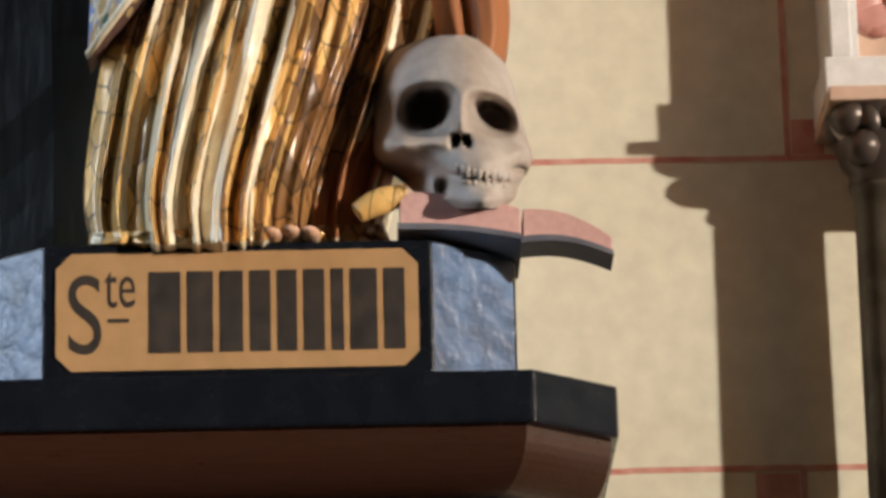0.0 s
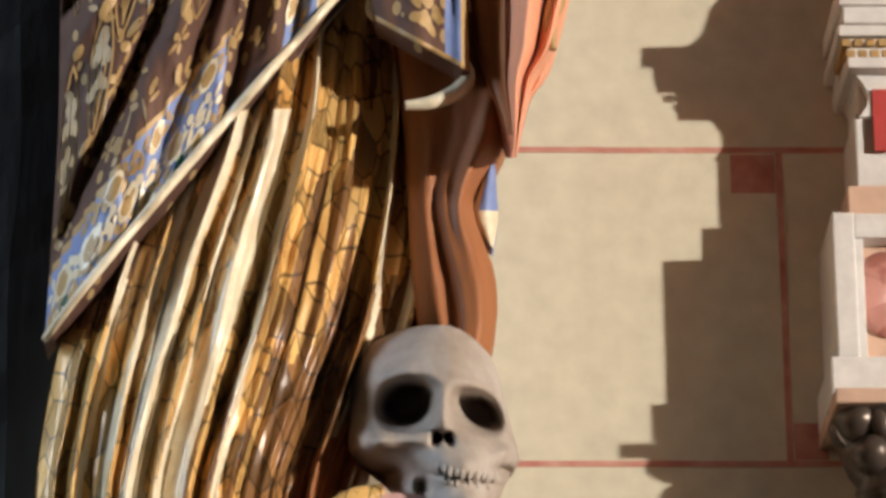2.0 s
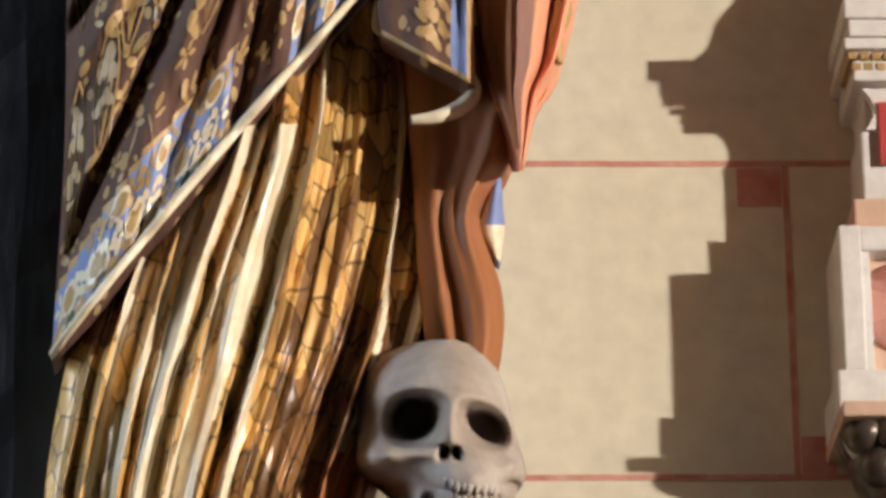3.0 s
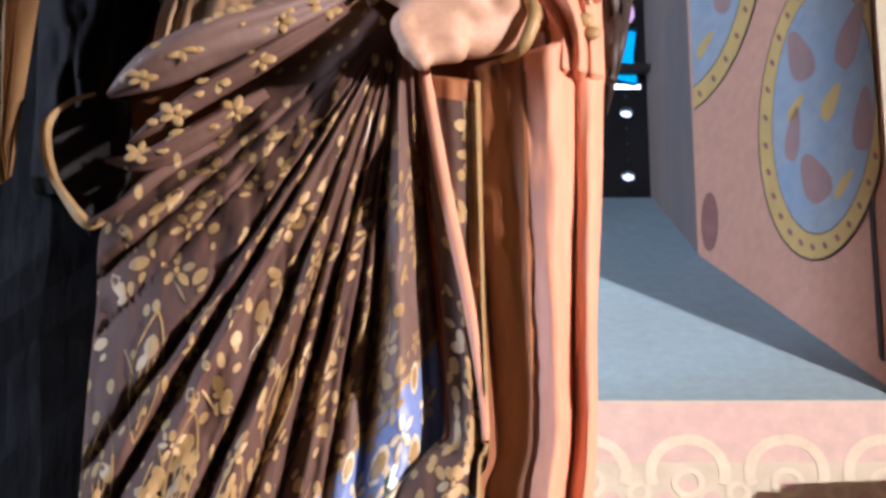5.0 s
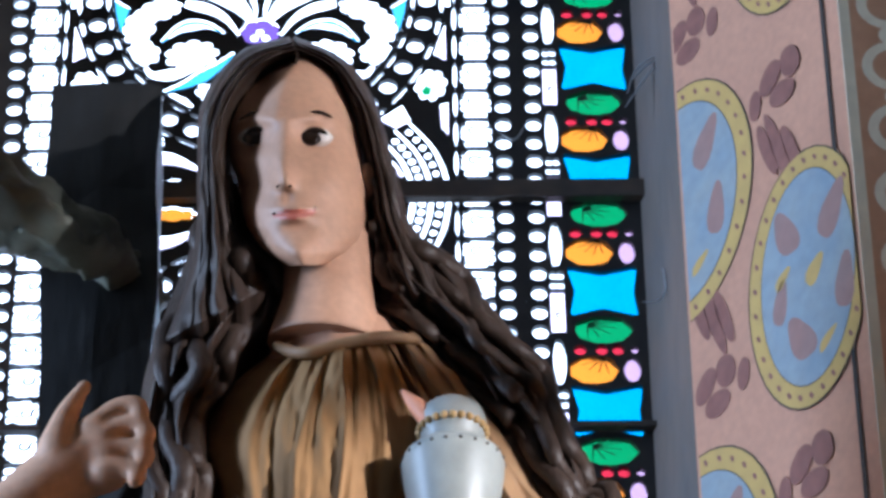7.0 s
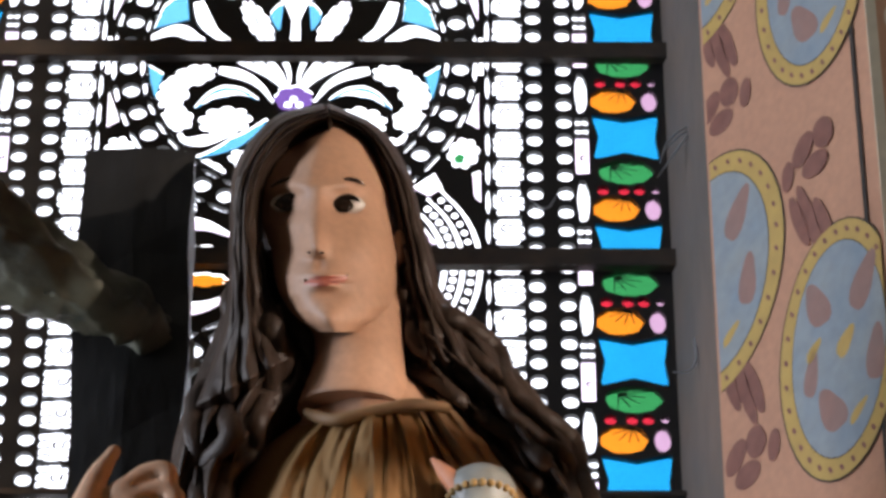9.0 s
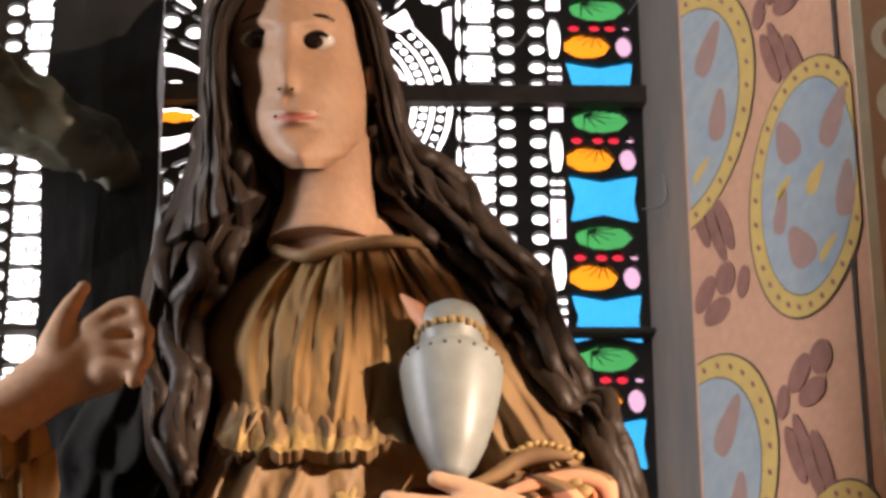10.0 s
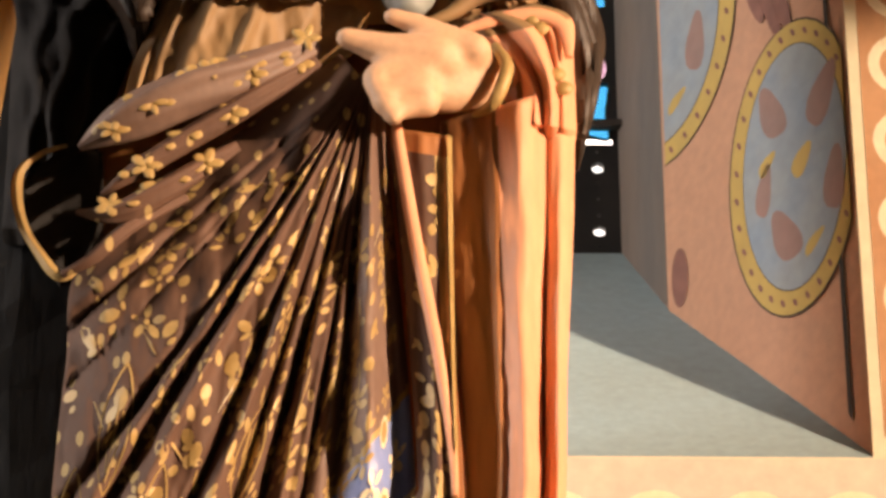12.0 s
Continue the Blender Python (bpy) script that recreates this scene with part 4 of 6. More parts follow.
# hair: crown, then wavy locks over both shoulders
crown = Patch([(-0.186, 3.979), (-0.186, 4.064), (-0.149, 4.129), (-0.099, 4.147)], None, [(0.002, 3.96), (-0.012, 4.051), (-0.043, 4.115), (-0.099, 4.147)], y=3.07, bulge=0.02)
sheet(fig, crown, 50, 30, HAIR, 0.10)
waves = [(0.12, 0.06, 0.004, 0), (0.30, 0.05, 0.005, 0.02), (0.5, 0.05, 0.006, 0), (0.7, 0.06, 0.005, 0.02), (0.88, 0.05, 0.004, 0), (0.4, 0.03, -0.004, 0), (0.6, 0.03, -0.004, 0)]
tress_r = Patch([(-0.092, 4.125), (-0.061, 4.102), (-0.042, 4.058), (-0.033, 4.015), (-0.026, 3.96), (-0.022, 3.898), (-0.019, 3.844)], None, [(-0.096, 4.149), (-0.043, 4.115), (-0.013, 4.051), (0.002, 3.981), (0.016, 3.912), (0.035, 3.871), (0.061, 3.818)], y=2.995, bulge=0.035, back=0.03, ridges=waves, wave=0.03, rough=0.007)
sheet(fig, tress_r, 40, 50, HAIR, 0.06)
tress_l = Patch([(-0.101, 4.148), (-0.149, 4.129), (-0.185, 4.064), (-0.188, 3.979), (-0.187, 3.911), (-0.195, 3.843), (-0.213, 3.777)], None, [(-0.091, 4.125), (-0.126, 4.105), (-0.152, 4.057), (-0.159, 4.008), (-0.155, 3.959), (-0.146, 3.911), (-0.132, 3.872), (-0.112, 3.842)], y=2.975, bulge=0.035, back=0.03, ridges=waves, wave=0.03, rough=0.007)
sheet(fig, tress_l, 40, 50, HAIR, 0.06)
right_edge = [(-0.001, 3.981), (0.018, 3.912), (0.061, 3.858), (0.103, 3.799), (0.144, 3.728), (0.169, 3.658), (0.18, 3.602)] + [(0.201, 3.615), (0.211, 3.541), (0.222, 3.469), (0.207, 3.393)]
left_edge = [(-0.025, 3.898), (-0.019, 3.831), (0.013, 3.779), (0.06, 3.721), (0.096, 3.664), (0.126, 3.608)] + [(0.168, 3.559), (0.192, 3.493), (0.201, 3.446), (0.204, 3.393)]
mane = Patch(left_edge, None, right_edge, y=3.03, bulge=0.03, back=0.02, wave=0.05, rough=0.010,
             ridges=[(0.1, 0.05, 0.010, 0), (0.28, 0.05, 0.012, 0.1), (0.55, 0.06, 0.016, 0.05), (0.85, 0.06, 0.014, 0), (0.42, 0.04, -0.014, 0), (0.7, 0.03, -0.012, 0)])
sheet(fig, mane, 36, 70, HAIR, 0.06)


def locks(patch, rows, waves, swing, thick, lift=0.004, v0=0.0, v1=1.0):
    """Wavy strands laid over a patch of hair: rows of (place across it, phase, share of the thickness)."""
    n = 8 * waves
    for u0, phase, share in rows:
        pts = []
        for j in range(n + 1):
            v = v0 + (v1 - v0) * j / n
            a = 2 * math.pi * waves * j / n + phase
            u = min(max(u0 + swing * math.sin(a) + 0.03 * math.sin(2.3 * a), 0.01), 0.99)
            pts.append(patch(u, v, lift + 0.55 * thick * share * math.cos(a)))
        r = thick * share
        tube(fig, pts, [r * 0.5, r, r * 0.75, r, r * 0.8, r, r * 0.45], HAIR, 8, squash=0.7, n=5 * waves * 3)


locks(mane, [(0.16, 0.3, 0.8), (0.42, 1.0, 1.0), (0.68, 0.6, 0.8), (0.90, 1.4, 1.0)], 5, 0.10, 0.0115, 0.001)
locks(tress_r, [(0.30, 0.4, 0.8), (0.72, 1.1, 1.0)], 2, 0.05, 0.0042, 0.0, 0.3)
locks(tress_l, [(0.25, 0.2, 0.8), (0.65, 1.2, 1.0)], 2, 0.05, 0.0042, 0.0, 0.3)
left_mane = Patch([(-0.184, 3.993), (-0.186, 3.911), (-0.215, 3.804), (-0.232, 3.726)] + [(-0.229, 3.661), (-0.224, 3.575), (-0.203, 3.538), (-0.192, 3.502)], None,
                  [(-0.145, 3.959), (-0.11, 3.877), (-0.096, 3.817), (-0.134, 3.765), (-0.169, 3.7)] + [(-0.169, 3.636), (-0.171, 3.587), (-0.177, 3.514)], y=3.03, bulge=0.03,
                  wave=0.05, rough=0.010,
                  ridges=[(0.1, 0.05, 0.010, 0), (0.28, 0.05, 0.012, 0.1), (0.55, 0.06, 0.016, 0.05), (0.85, 0.06, 0.014, 0), (0.42, 0.04, -0.014, 0), (0.7, 0.03, -0.012, 0)])
sheet(fig, left_mane, 36, 60, HAIR, 0.08)
locks(left_mane, [(0.18, 0.3, 0.9), (0.50, 1.3, 1.0), (0.84, 0.6, 0.9)], 4, 0.11, 0.012, 0.001)
# near-black sheet added for the shade between the figure and the cross
shade_sheet = Patch([(-0.227, 3.674), (-0.271, 3.612), (-0.302, 3.539)] + [(-0.301, 3.511), (-0.298, 3.399), (-0.299, 3.296)], None, [(-0.154, 3.661), (-0.168, 3.587), (-0.167, 3.514)] + [(-0.187, 3.505), (-0.219, 3.399), (-0.23, 3.296)], y=3.11, bulge=0.02, wave=0.05, rough=0.010,
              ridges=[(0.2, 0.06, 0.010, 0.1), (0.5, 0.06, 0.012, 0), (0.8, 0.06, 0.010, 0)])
sheet(fig, shade_sheet, 24, 40, SHADE_BLACK, 0.03)
# shaded body behind, which ties the figure together
spine = Patch([(-0.167, 3.804), (-0.21, 3.675)] + [(-0.187, 3.529), (-0.231, 3.319)] + [(-0.232, 2.845), (-0.237, 2.527)], None,
              [(0.013, 3.805), (0.086, 3.676)] + [(0.168, 3.529), (0.182, 3.318)] + [(0.101, 2.896), (-0.001, 2.527)], y=3.14, bulge=0.03)
sheet(fig, spine, 24, 40, LINING, 0.12)
statue = part("statue", fig, FIG)
tagged(statue, "painted carved saint in gold robes standing on a black plinth", "statue")


from mathutils import geometry

# ---- stained glass window: leading with openings, and a pane of glass in each ----
LEAD = material("black_leading", (0.012, 0.012, 0.013), 0.6, second=(0.03, 0.028, 0.026), scale=20, amount=0.6)
IRON = material("dark_iron_bar", (0.035, 0.03, 0.027), 0.7, second=(0.07, 0.05, 0.035), scale=30, amount=0.8)
G = {k: glass(k + "_glass", c) for k, c in dict(white=(0.96, 0.98, 1.0), blue=(0.0, 0.155, 0.33), green=(0.012, 0.125, 0.036), red=(0.30, 0.012, 0.022),
                                                orange=(0.44, 0.125, 0.008), lilac=(0.27, 0.16, 0.23), sky=(0.06, 0.24, 0.38), violet=(0.09, 0.045, 0.17), grey=(0.50, 0.53, 0.55), rose=(0.80, 0.66, 0.80)).items()}
window = tagged(new("window_1"), "tall stained glass window with white grisaille and coloured border", "window", kind="structure")
lead = bmesh.new()
SPOTS = {k: bmesh.new() for k in G}
LEAD_Y0, LEAD_Y1 = GLASS + 0.004, GLASS + 0.012
N = 20


def reach(poly, c, a):
    """Distance from c to the outline poly in direction a."""
    dx, dz = math.cos(a), math.sin(a)
    best = None
    for (x0, z0), (x1, z1) in zip(poly, poly[1:] + poly[:1]):
        ex, ez = x1 - x0, z1 - z0
        det = ex * dz - ez * dx
        if abs(det) < 1e-12:
            continue
        t = (ex * (z0 - c[1]) - ez * (x0 - c[0])) / det
        s = (dx * (z0 - c[1]) - dz * (x0 - c[0])) / det
        if t > 0 and -1e-6 <= s <= 1 + 1e-6 and (best is None or t < best):
            best = t
    return best or 0.001


def cell(poly, hole, colour, c=None, own=None, n=N):
    """One cell of leading with an opening (radius by angle, or an outline), glazed in a colour."""
    c = c or (sum(p[0] for p in poly) / len(poly), sum(p[1] for p in poly) / len(poly))
    angles = sorted({round(2 * math.pi * k / n, 5) for k in range(n)} | {round(math.atan2(z - c[1], x - c[0]) % (2 * math.pi), 5) for x, z in poly})
    outer = [(a, reach(poly, c, a)) for a in angles]
    inner = [(min(hole(a) if callable(hole) else reach(hole, c, a), r * 0.97)) for a, r in outer]
    o = [lead.verts.new((c[0] + r * math.cos(a), LEAD_Y0, c[1] + r * math.sin(a))) for a, r in outer]
    i = [lead.verts.new((c[0] + h * math.cos(a), LEAD_Y0, c[1] + h * math.sin(a))) for (a, r), h in zip(outer, inner)]
    b = [lead.verts.new((c[0] + h * math.cos(a), LEAD_Y1, c[1] + h * math.sin(a))) for (a, r), h in zip(outer, inner)]
    m = len(o)
    for k in range(m):
        q = (k + 1) % m
        lead.faces.new((o[k], o[q], i[q], i[k]))
        lead.faces.new((i[k], i[q], b[q], b[k]))
    pane = bmesh.new() if own else SPOTS[colour]
    vs = [pane.verts.new((c[0] + h * math.cos(a), LEAD_Y1, c[1] + h * math.sin(a))) for (a, r), h in zip(outer, inner)]
    mid = pane.verts.new((c[0], LEAD_Y1 - 0.001, c[1]))
    for k in range(m):
        pane.faces.new((mid, vs[k], vs[(k + 1) % m]))
    if own:
        part(own, pane, G[colour], window)


def stroke(pts, width):
    """A painted or leaded line lying on the glass."""
    pts = [Vector((x, LEAD_Y0 - 0.0015, z)) for x, z in pts]
    rows = []
    for k, p in enumerate(pts):
        d = pts[min(k + 1, len(pts) - 1)] - pts[max(k - 1, 0)]
        n = Vector((-d.z, 0, d.x)).normalized() * width * 0.5
        rows.append((lead.verts.new(p + n), lead.verts.new(p - n)))
    for a, b in zip(rows, rows[1:]):
        lead.faces.new((a[0], b[0], b[1], a[1]))


def curl(c, r, turn, hand=1):
    """A small painted scroll."""
    stroke([(c[0] + r * (1 - 0.11 * k) * math.cos(turn + hand * 0.75 * k), c[1] + r * (1 - 0.11 * k) * math.sin(turn + hand * 0.75 * k)) for k in range(8)], 0.0034)


def rect(x0, x1, z0, z1):
    return [(x0, z0), (x1, z0), (x1, z1), (x0, z1)]


def scallop(r, n, depth, turn=0.0, squash=1.0):
    return lambda a: r * (1 - depth + depth * abs(math.cos(n * (a - turn) / 2))) * (squash / math.hypot(squash * math.cos(a), math.sin(a)) if squash != 1 else 1)


Z0, Z1 = SILL_IN, 6.1
BARS = (3.86, 4.20, 4.545, 4.875, 5.22, 5.56)
PERIOD, G0 = 0.1725, 4.686
for side in (-1, 1):
    X = lambda d: CX + side * d

    def strip_rect(d0, d1, z0, z1):
        a, b = sorted((X(d0), X(d1)))
        return rect(a, b, z0, z1)

    z = Z0
    k = 0
    while z < Z1:                       # two rows of pearls on black
        cell(strip_rect(0.285, 0.313, z, z + 0.0285), lambda a: 0.0102, "grey" if k % 9 == 4 else "white", n=10)
        cell(strip_rect(0.323, 0.349, z, z + 0.0285), lambda a: 0.0100, "white", n=10)
        cell(strip_rect(0.313, 0.323, z, z + 0.0285), lambda a: 0.0004, "grey", n=4)
        z += 0.0285
        k += 1
    z = Z0
    while z < Z1:                       # scrolled white fringe, and a thin white line beside it
        cell(strip_rect(0.247, 0.285, z, z + 0.046), scallop(0.0240, 8, 0.30, 0.4 * side + z, 1.3), "white", n=36)
        curl((X(0.262), z + 0.023), 0.009, 0.4, side)
        for w in range(4):
            stroke([(X(0.268), z + 0.006 + 0.011 * w), (X(0.276), z + 0.009 + 0.010 * w), (X(0.284), z + 0.005 + 0.011 * w)], 0.0030)
            stroke([(X(0.248), z + 0.004 + 0.012 * w), (X(0.254), z + 0.007 + 0.010 * w)], 0.0028)
        cell(strip_rect(0.236, 0.247, z, z + 0.046), strip_rect(0.2385, 0.2435, z, z + 0.0455), "white", n=8)
        z += 0.046
    for j in range(-7, 9):              # coloured border: blue field, shell, berries, orange shell
        g = G0 + PERIOD * j
        if g - 0.13 < Z0 + 0.14 or g + 0.03 > Z1:
            continue
        d0, d1 = 0.366, 0.456
        dm = (d0 + d1) / 2
        green = lambda a: (0.038 if math.sin(a) > 0 else 0.035) * (1 - 0.10 * abs(math.sin(4.5 * a))) / math.hypot(math.cos(a), 1.75 * math.sin(a))
        orange = lambda a: 0.0305 * (1 - 0.10 * abs(math.sin(4.5 * a))) / math.hypot(math.cos(a), 1.35 * math.sin(a))
        cell(strip_rect(d0, d1, g - 0.018, g + 0.022), green, "green", own="pane")
        for q in range(3):              # berries
            e = d0 + 0.013 + q * 0.0188
            cell(strip_rect(e - (0.013 if q == 0 else 0), e + 0.0188, g - 0.034, g - 0.018), lambda a: 0.0076, "red", own="pane", n=10)
        cell(strip_rect(d0 + 0.0694, d1, g - 0.034, g - 0.018), lambda a: 0.0055, "lilac", n=8)
        cell(strip_rect(d0, d0 + 0.062, g - 0.075, g - 0.034), orange, "orange", own="pane")
        cell(strip_rect(d0 + 0.062, d1, g - 0.075, g - 0.034), lambda a: 0.0185 / math.hypot(1.9 * math.cos(a), math.sin(a)), "lilac", own="pane")
        top, bot = g - 0.075, g - PERIOD + 0.022
        a, b = X(d0), X(d1)
        f = 1 if side > 0 else -1
        field = [(a + f * 0.005, bot + 0.001), (X(dm), bot + 0.012), (b - f * 0.003, bot + 0.0), (b - f * 0.008, (top + bot) / 2), (b - f * 0.003, top - 0.0),
                 (X(dm), top - 0.010), (a + f * 0.003, top - 0.001), (a + f * 0.012, (top + bot) / 2)]
        cell(strip_rect(d0, d1, bot, top), field if side > 0 else field[::-1], "blue", own="pane", n=40)
        # white leaf and berries running up beside it
        cell(strip_rect(0.349, 0.366, g - 0.082, g - 0.004), lambda a: 0.038 * (1 - 0.10 * abs(math.sin(3.5 * a))) / math.hypot(4.8 * math.cos(a), math.sin(a)), "white", n=30)
        for w in range(3):
            stroke([(X(0.351 + 0.004 * w), g - 0.076), (X(0.3535 + 0.0042 * w), g - 0.045), (X(0.352 + 0.004 * w), g - 0.012)], 0.0013)
        for q in range(2):
            for w in range(2):
                cell(strip_rect(0.349 + 0.0085 * w, 0.3575 + 0.0085 * w, g - 0.110 + 0.014 * q, g - 0.096 + 0.014 * q), lambda a: 0.0062, "white", n=10)
        cell(strip_rect(0.349, 0.366, g - PERIOD - 0.004, g - 0.110), scallop(0.030, 7, 0.2, 0.5, 3.4), "rose", n=30)
        curl((X(0.358), g - 0.150), 0.005, 0.4, side)
        cell(strip_rect(0.349, 0.366, g - 0.004, g + 0.0), lambda a: 0.0004, "grey", n=4)
    for row in range(7):                # plain dark quarries at the foot
        for q in range(3):
            z = Z0 + 0.02 * row
            cell(strip_rect(0.349 + 0.0357 * q, 0.3847 + 0.0357 * q, z, z + 0.02), lambda a: 0.007 if (row * 3 + q) % 4 == 1 else 0.0015, "grey", n=8)
    cell(strip_rect(0.456, 0.466, Z0, Z1), lambda a: 0.0004, "grey", n=4)

def veins(c, length, mats, squash, turn):
    """Painted ribs over a shell-shaped pane."""
    for k in range(mats):
        a = turn + (k / (mats - 1) - 0.5) * 2.2
        d = Vector((math.cos(a), 0, math.sin(a) / squash))
        n = Vector((-d.z, 0, d.x)).normalized() * 0.0013
        p, q = Vector((c[0], LEAD_Y0 - 0.001, c[1])), Vector((c[0], LEAD_Y0 - 0.001, c[1])) + d * length
        v = [lead.verts.new(w) for w in (p + n, p - n, q - n * 0.4, q + n * 0.4)]
        lead.faces.new(v)


for side in (-1, 1):
    for j in range(-7, 9):
        g = G0 + PERIOD * j
        if g - 0.13 < Z0 + 0.14 or g + 0.03 > Z1:
            continue
        veins((CX + side * 0.392, g + 0.010), 0.034, 6, 1.6, -0.5 if side > 0 else math.pi + 0.5)
        veins((CX + side * 0.408, g - 0.038), 0.028, 6, 1.2, -2.0 if side > 0 else -1.1)

def taper(pts, widths, n=14):
    """Outline of a brush stroke along points, with widths along it."""
    c = [crv(pts, k / n) for k in range(n + 1)]
    w = [crv([(k / (len(widths) - 1), v) for k, v in enumerate(widths)], k / n)[1] / 2 for k in range(n + 1)]
    left, right = [], []
    for k, p in enumerate(c):
        a, b = c[max(k - 1, 0)], c[min(k + 1, n)]
        d = max(math.hypot(b[0] - a[0], b[1] - a[1]), 1e-9)
        nx, nz = -(b[1] - a[1]) / d, (b[0] - a[0]) / d
        left.append((p[0] + nx * w[k], p[1] + nz * w[k]))
        right.append((p[0] - nx * w[k], p[1] - nz * w[k]))
    return left + right[::-1]


def cloud(x, z, rx, rz, turn=0.0, lobes=9, depth=0.22):
    """A leaf with a lobed outline."""
    out = []
    for k in range(lobes * 5):
        a = 2 * math.pi * k / (lobes * 5)
        r = 1 - depth + depth * abs(math.sin(lobes * a / 2)) ** 0.7
        u, w = rx * r * math.cos(a), rz * r * math.sin(a)
        out.append((x + u * math.cos(turn) - w * math.sin(turn), z + u * math.sin(turn) + w * math.cos(turn)))
    return out


def dot(x, z, r):
    return [(x + r * math.cos(0.7854 * k), z + r * math.sin(0.7854 * k)) for k in range(8)]


def inside_outline(p, outline):
    hit = False
    for a, b in zip(outline, outline[1:] + outline[:1]):
        if (a.y > p.y) != (b.y > p.y) and p.x < a.x + (p.y - a.y) * (b.x - a.x) / (b.y - a.y):
            hit = not hit
    return hit


def painted_centre(mz):
    """Foliage of clear and coloured glass on a black ground inside the ring; lengths in millimetres, drawn for one half and mirrored."""
    half = []                           # colour, outline
    add = lambda colour, outline: half.append((colour, outline))
    # below the bar: fan of stems, arched leaves, blue crescents, clouds
    for x, w in ((14, 7), (36, 8), (55, 8), (76, 9)):
        add("white", taper([(6 + 0.08 * x, -56), (x * 0.45, -32), (x, -4)], [2, 5, w, w * 0.8]))
    add("white", taper([(26, -76), (42, -50), (64, -33), (94, -24)], [3, 9, 15, 11]))
    for k in range(5):
        p = crv([(36, -58), (52, -41), (68, -32), (88, -26)], k / 4)
        add("lead", dot(p[0], p[1], 1.9))
    add("sky", taper([(44, -72), (68, -58), (98, -63), (122, -86)], [2, 17, 18, 3]))
    add("white", taper([(52, -68), (72, -59), (98, -64), (114, -78)], [2, 8, 9, 2]))
    add("white", cloud(84, -108, 34, 24, -0.15, 9))
    add("white", taper([(70, -124), (100, -137), (130, -140), (140, -128)], [3, 15, 17, 5]))
    add("white", cloud(126, -34, 30, 17, -0.35, 9))
    add("white", cloud(150, -62, 20, 30, 0.25, 9))
    add("white", cloud(144, -104, 22, 20, 0.6, 7))
    for p, q in (((100, -104), (70, -112)), ((150, -45), (148, -82)), ((110, -30), (140, -40)), ((152, -100), (136, -110))):
        add("lead", taper([p, ((p[0] + q[0]) / 2 + 2, (p[1] + q[1]) / 2 + 3), q], [1.2, 2.6, 1.2], 6))
    add("sky", [(193, -16), (163, -30), (177, -72), (188, -40)])
    add("white", taper([(188, -4), (160, -2), (126, -8)], [8, 11, 4]))
    add("sky", taper([(118, -166), (88, -153), (56, -130), (32, -104)], [3, 17, 18, 4]))
    add("white", cloud(50, -172, 30, 18, 0.4, 8))
    add("white", cloud(100, -182, 22, 10, 0.5, 8))
    add("white", taper([(6, -205), (14, -170), (30, -140)], [8, 12, 3]))
    # above the bar: central stem, drops, pearled crescents, clouds
    add("white", [(0.4, 8), (7, 8), (5, 60), (14, 86), (30, 108), (34, 124), (0.4, 124)])
    add("lead", taper([(2.5, 70), (7, 92), (18, 116)], [1, 3, 2], 8))
    add("sky", taper([(19, 88), (25, 68), (21, 44)], [5, 15, 3]))
    add("white", cloud(48, 56, 15, 40, -0.45, 11))
    add("lead", taper([(38, 26), (48, 55), (60, 84)], [1, 3, 1], 8))
    add("white", taper([(124, 90), (112, 52), (90, 27), (58, 10)], [13, 19, 14, 3]))
    for k in range(6):
        p = crv([(119, 82), (110, 54), (92, 33), (72, 20)], k / 5)
        add("lead", dot(p[0], p[1], 2.6 - 0.25 * k))
    add("sky", [(140, 114), (135, 60), (183, 46), (168, 84)])
    add("white", taper([(184, 28), (150, 42), (124, 28), (98, 10)], [6, 19, 13, 3]))
    add("white", cloud(100, 112, 42, 16, 0.1, 11))
    add("white", cloud(62, 150, 30, 22, 0.7, 9))
    add("sky", taper([(30, 196), (60, 180), (92, 150), (118, 140)], [3, 15, 14, 3]))
    add("white", cloud(14, 168, 12, 34, 0.1, 8))
    ring = [(A * 0.80 * 1000 * math.cos(2 * math.pi * k / 72), B * 0.80 * 1000 * math.sin(2 * math.pi * k / 72)) for k in range(72)]
    shapes = [("lead", ring)]
    for colour, outline in half:
        shapes.append((colour, outline))
        shapes.append((colour, [(-x, z) for x, z in reversed(outline)]))
    shapes.append(("violet", cloud(0, -70, 25, 22, 0, 7, 0.12)))
    shapes += [("white", dot(-7, -78, 5)), ("white", dot(7, -78, 5)), ("white", dot(0, -69, 5))]
    for k in range(1, len(shapes)):     # nothing crosses the ring
        shapes[k] = (shapes[k][0], [tuple(Vector(p) * min(1.0, 0.985 / max(math.hypot(p[0] / (A * 800), p[1] / (B * 800)), 1e-6))) for p in shapes[k][1]])
    paint_glass(shapes, mz)


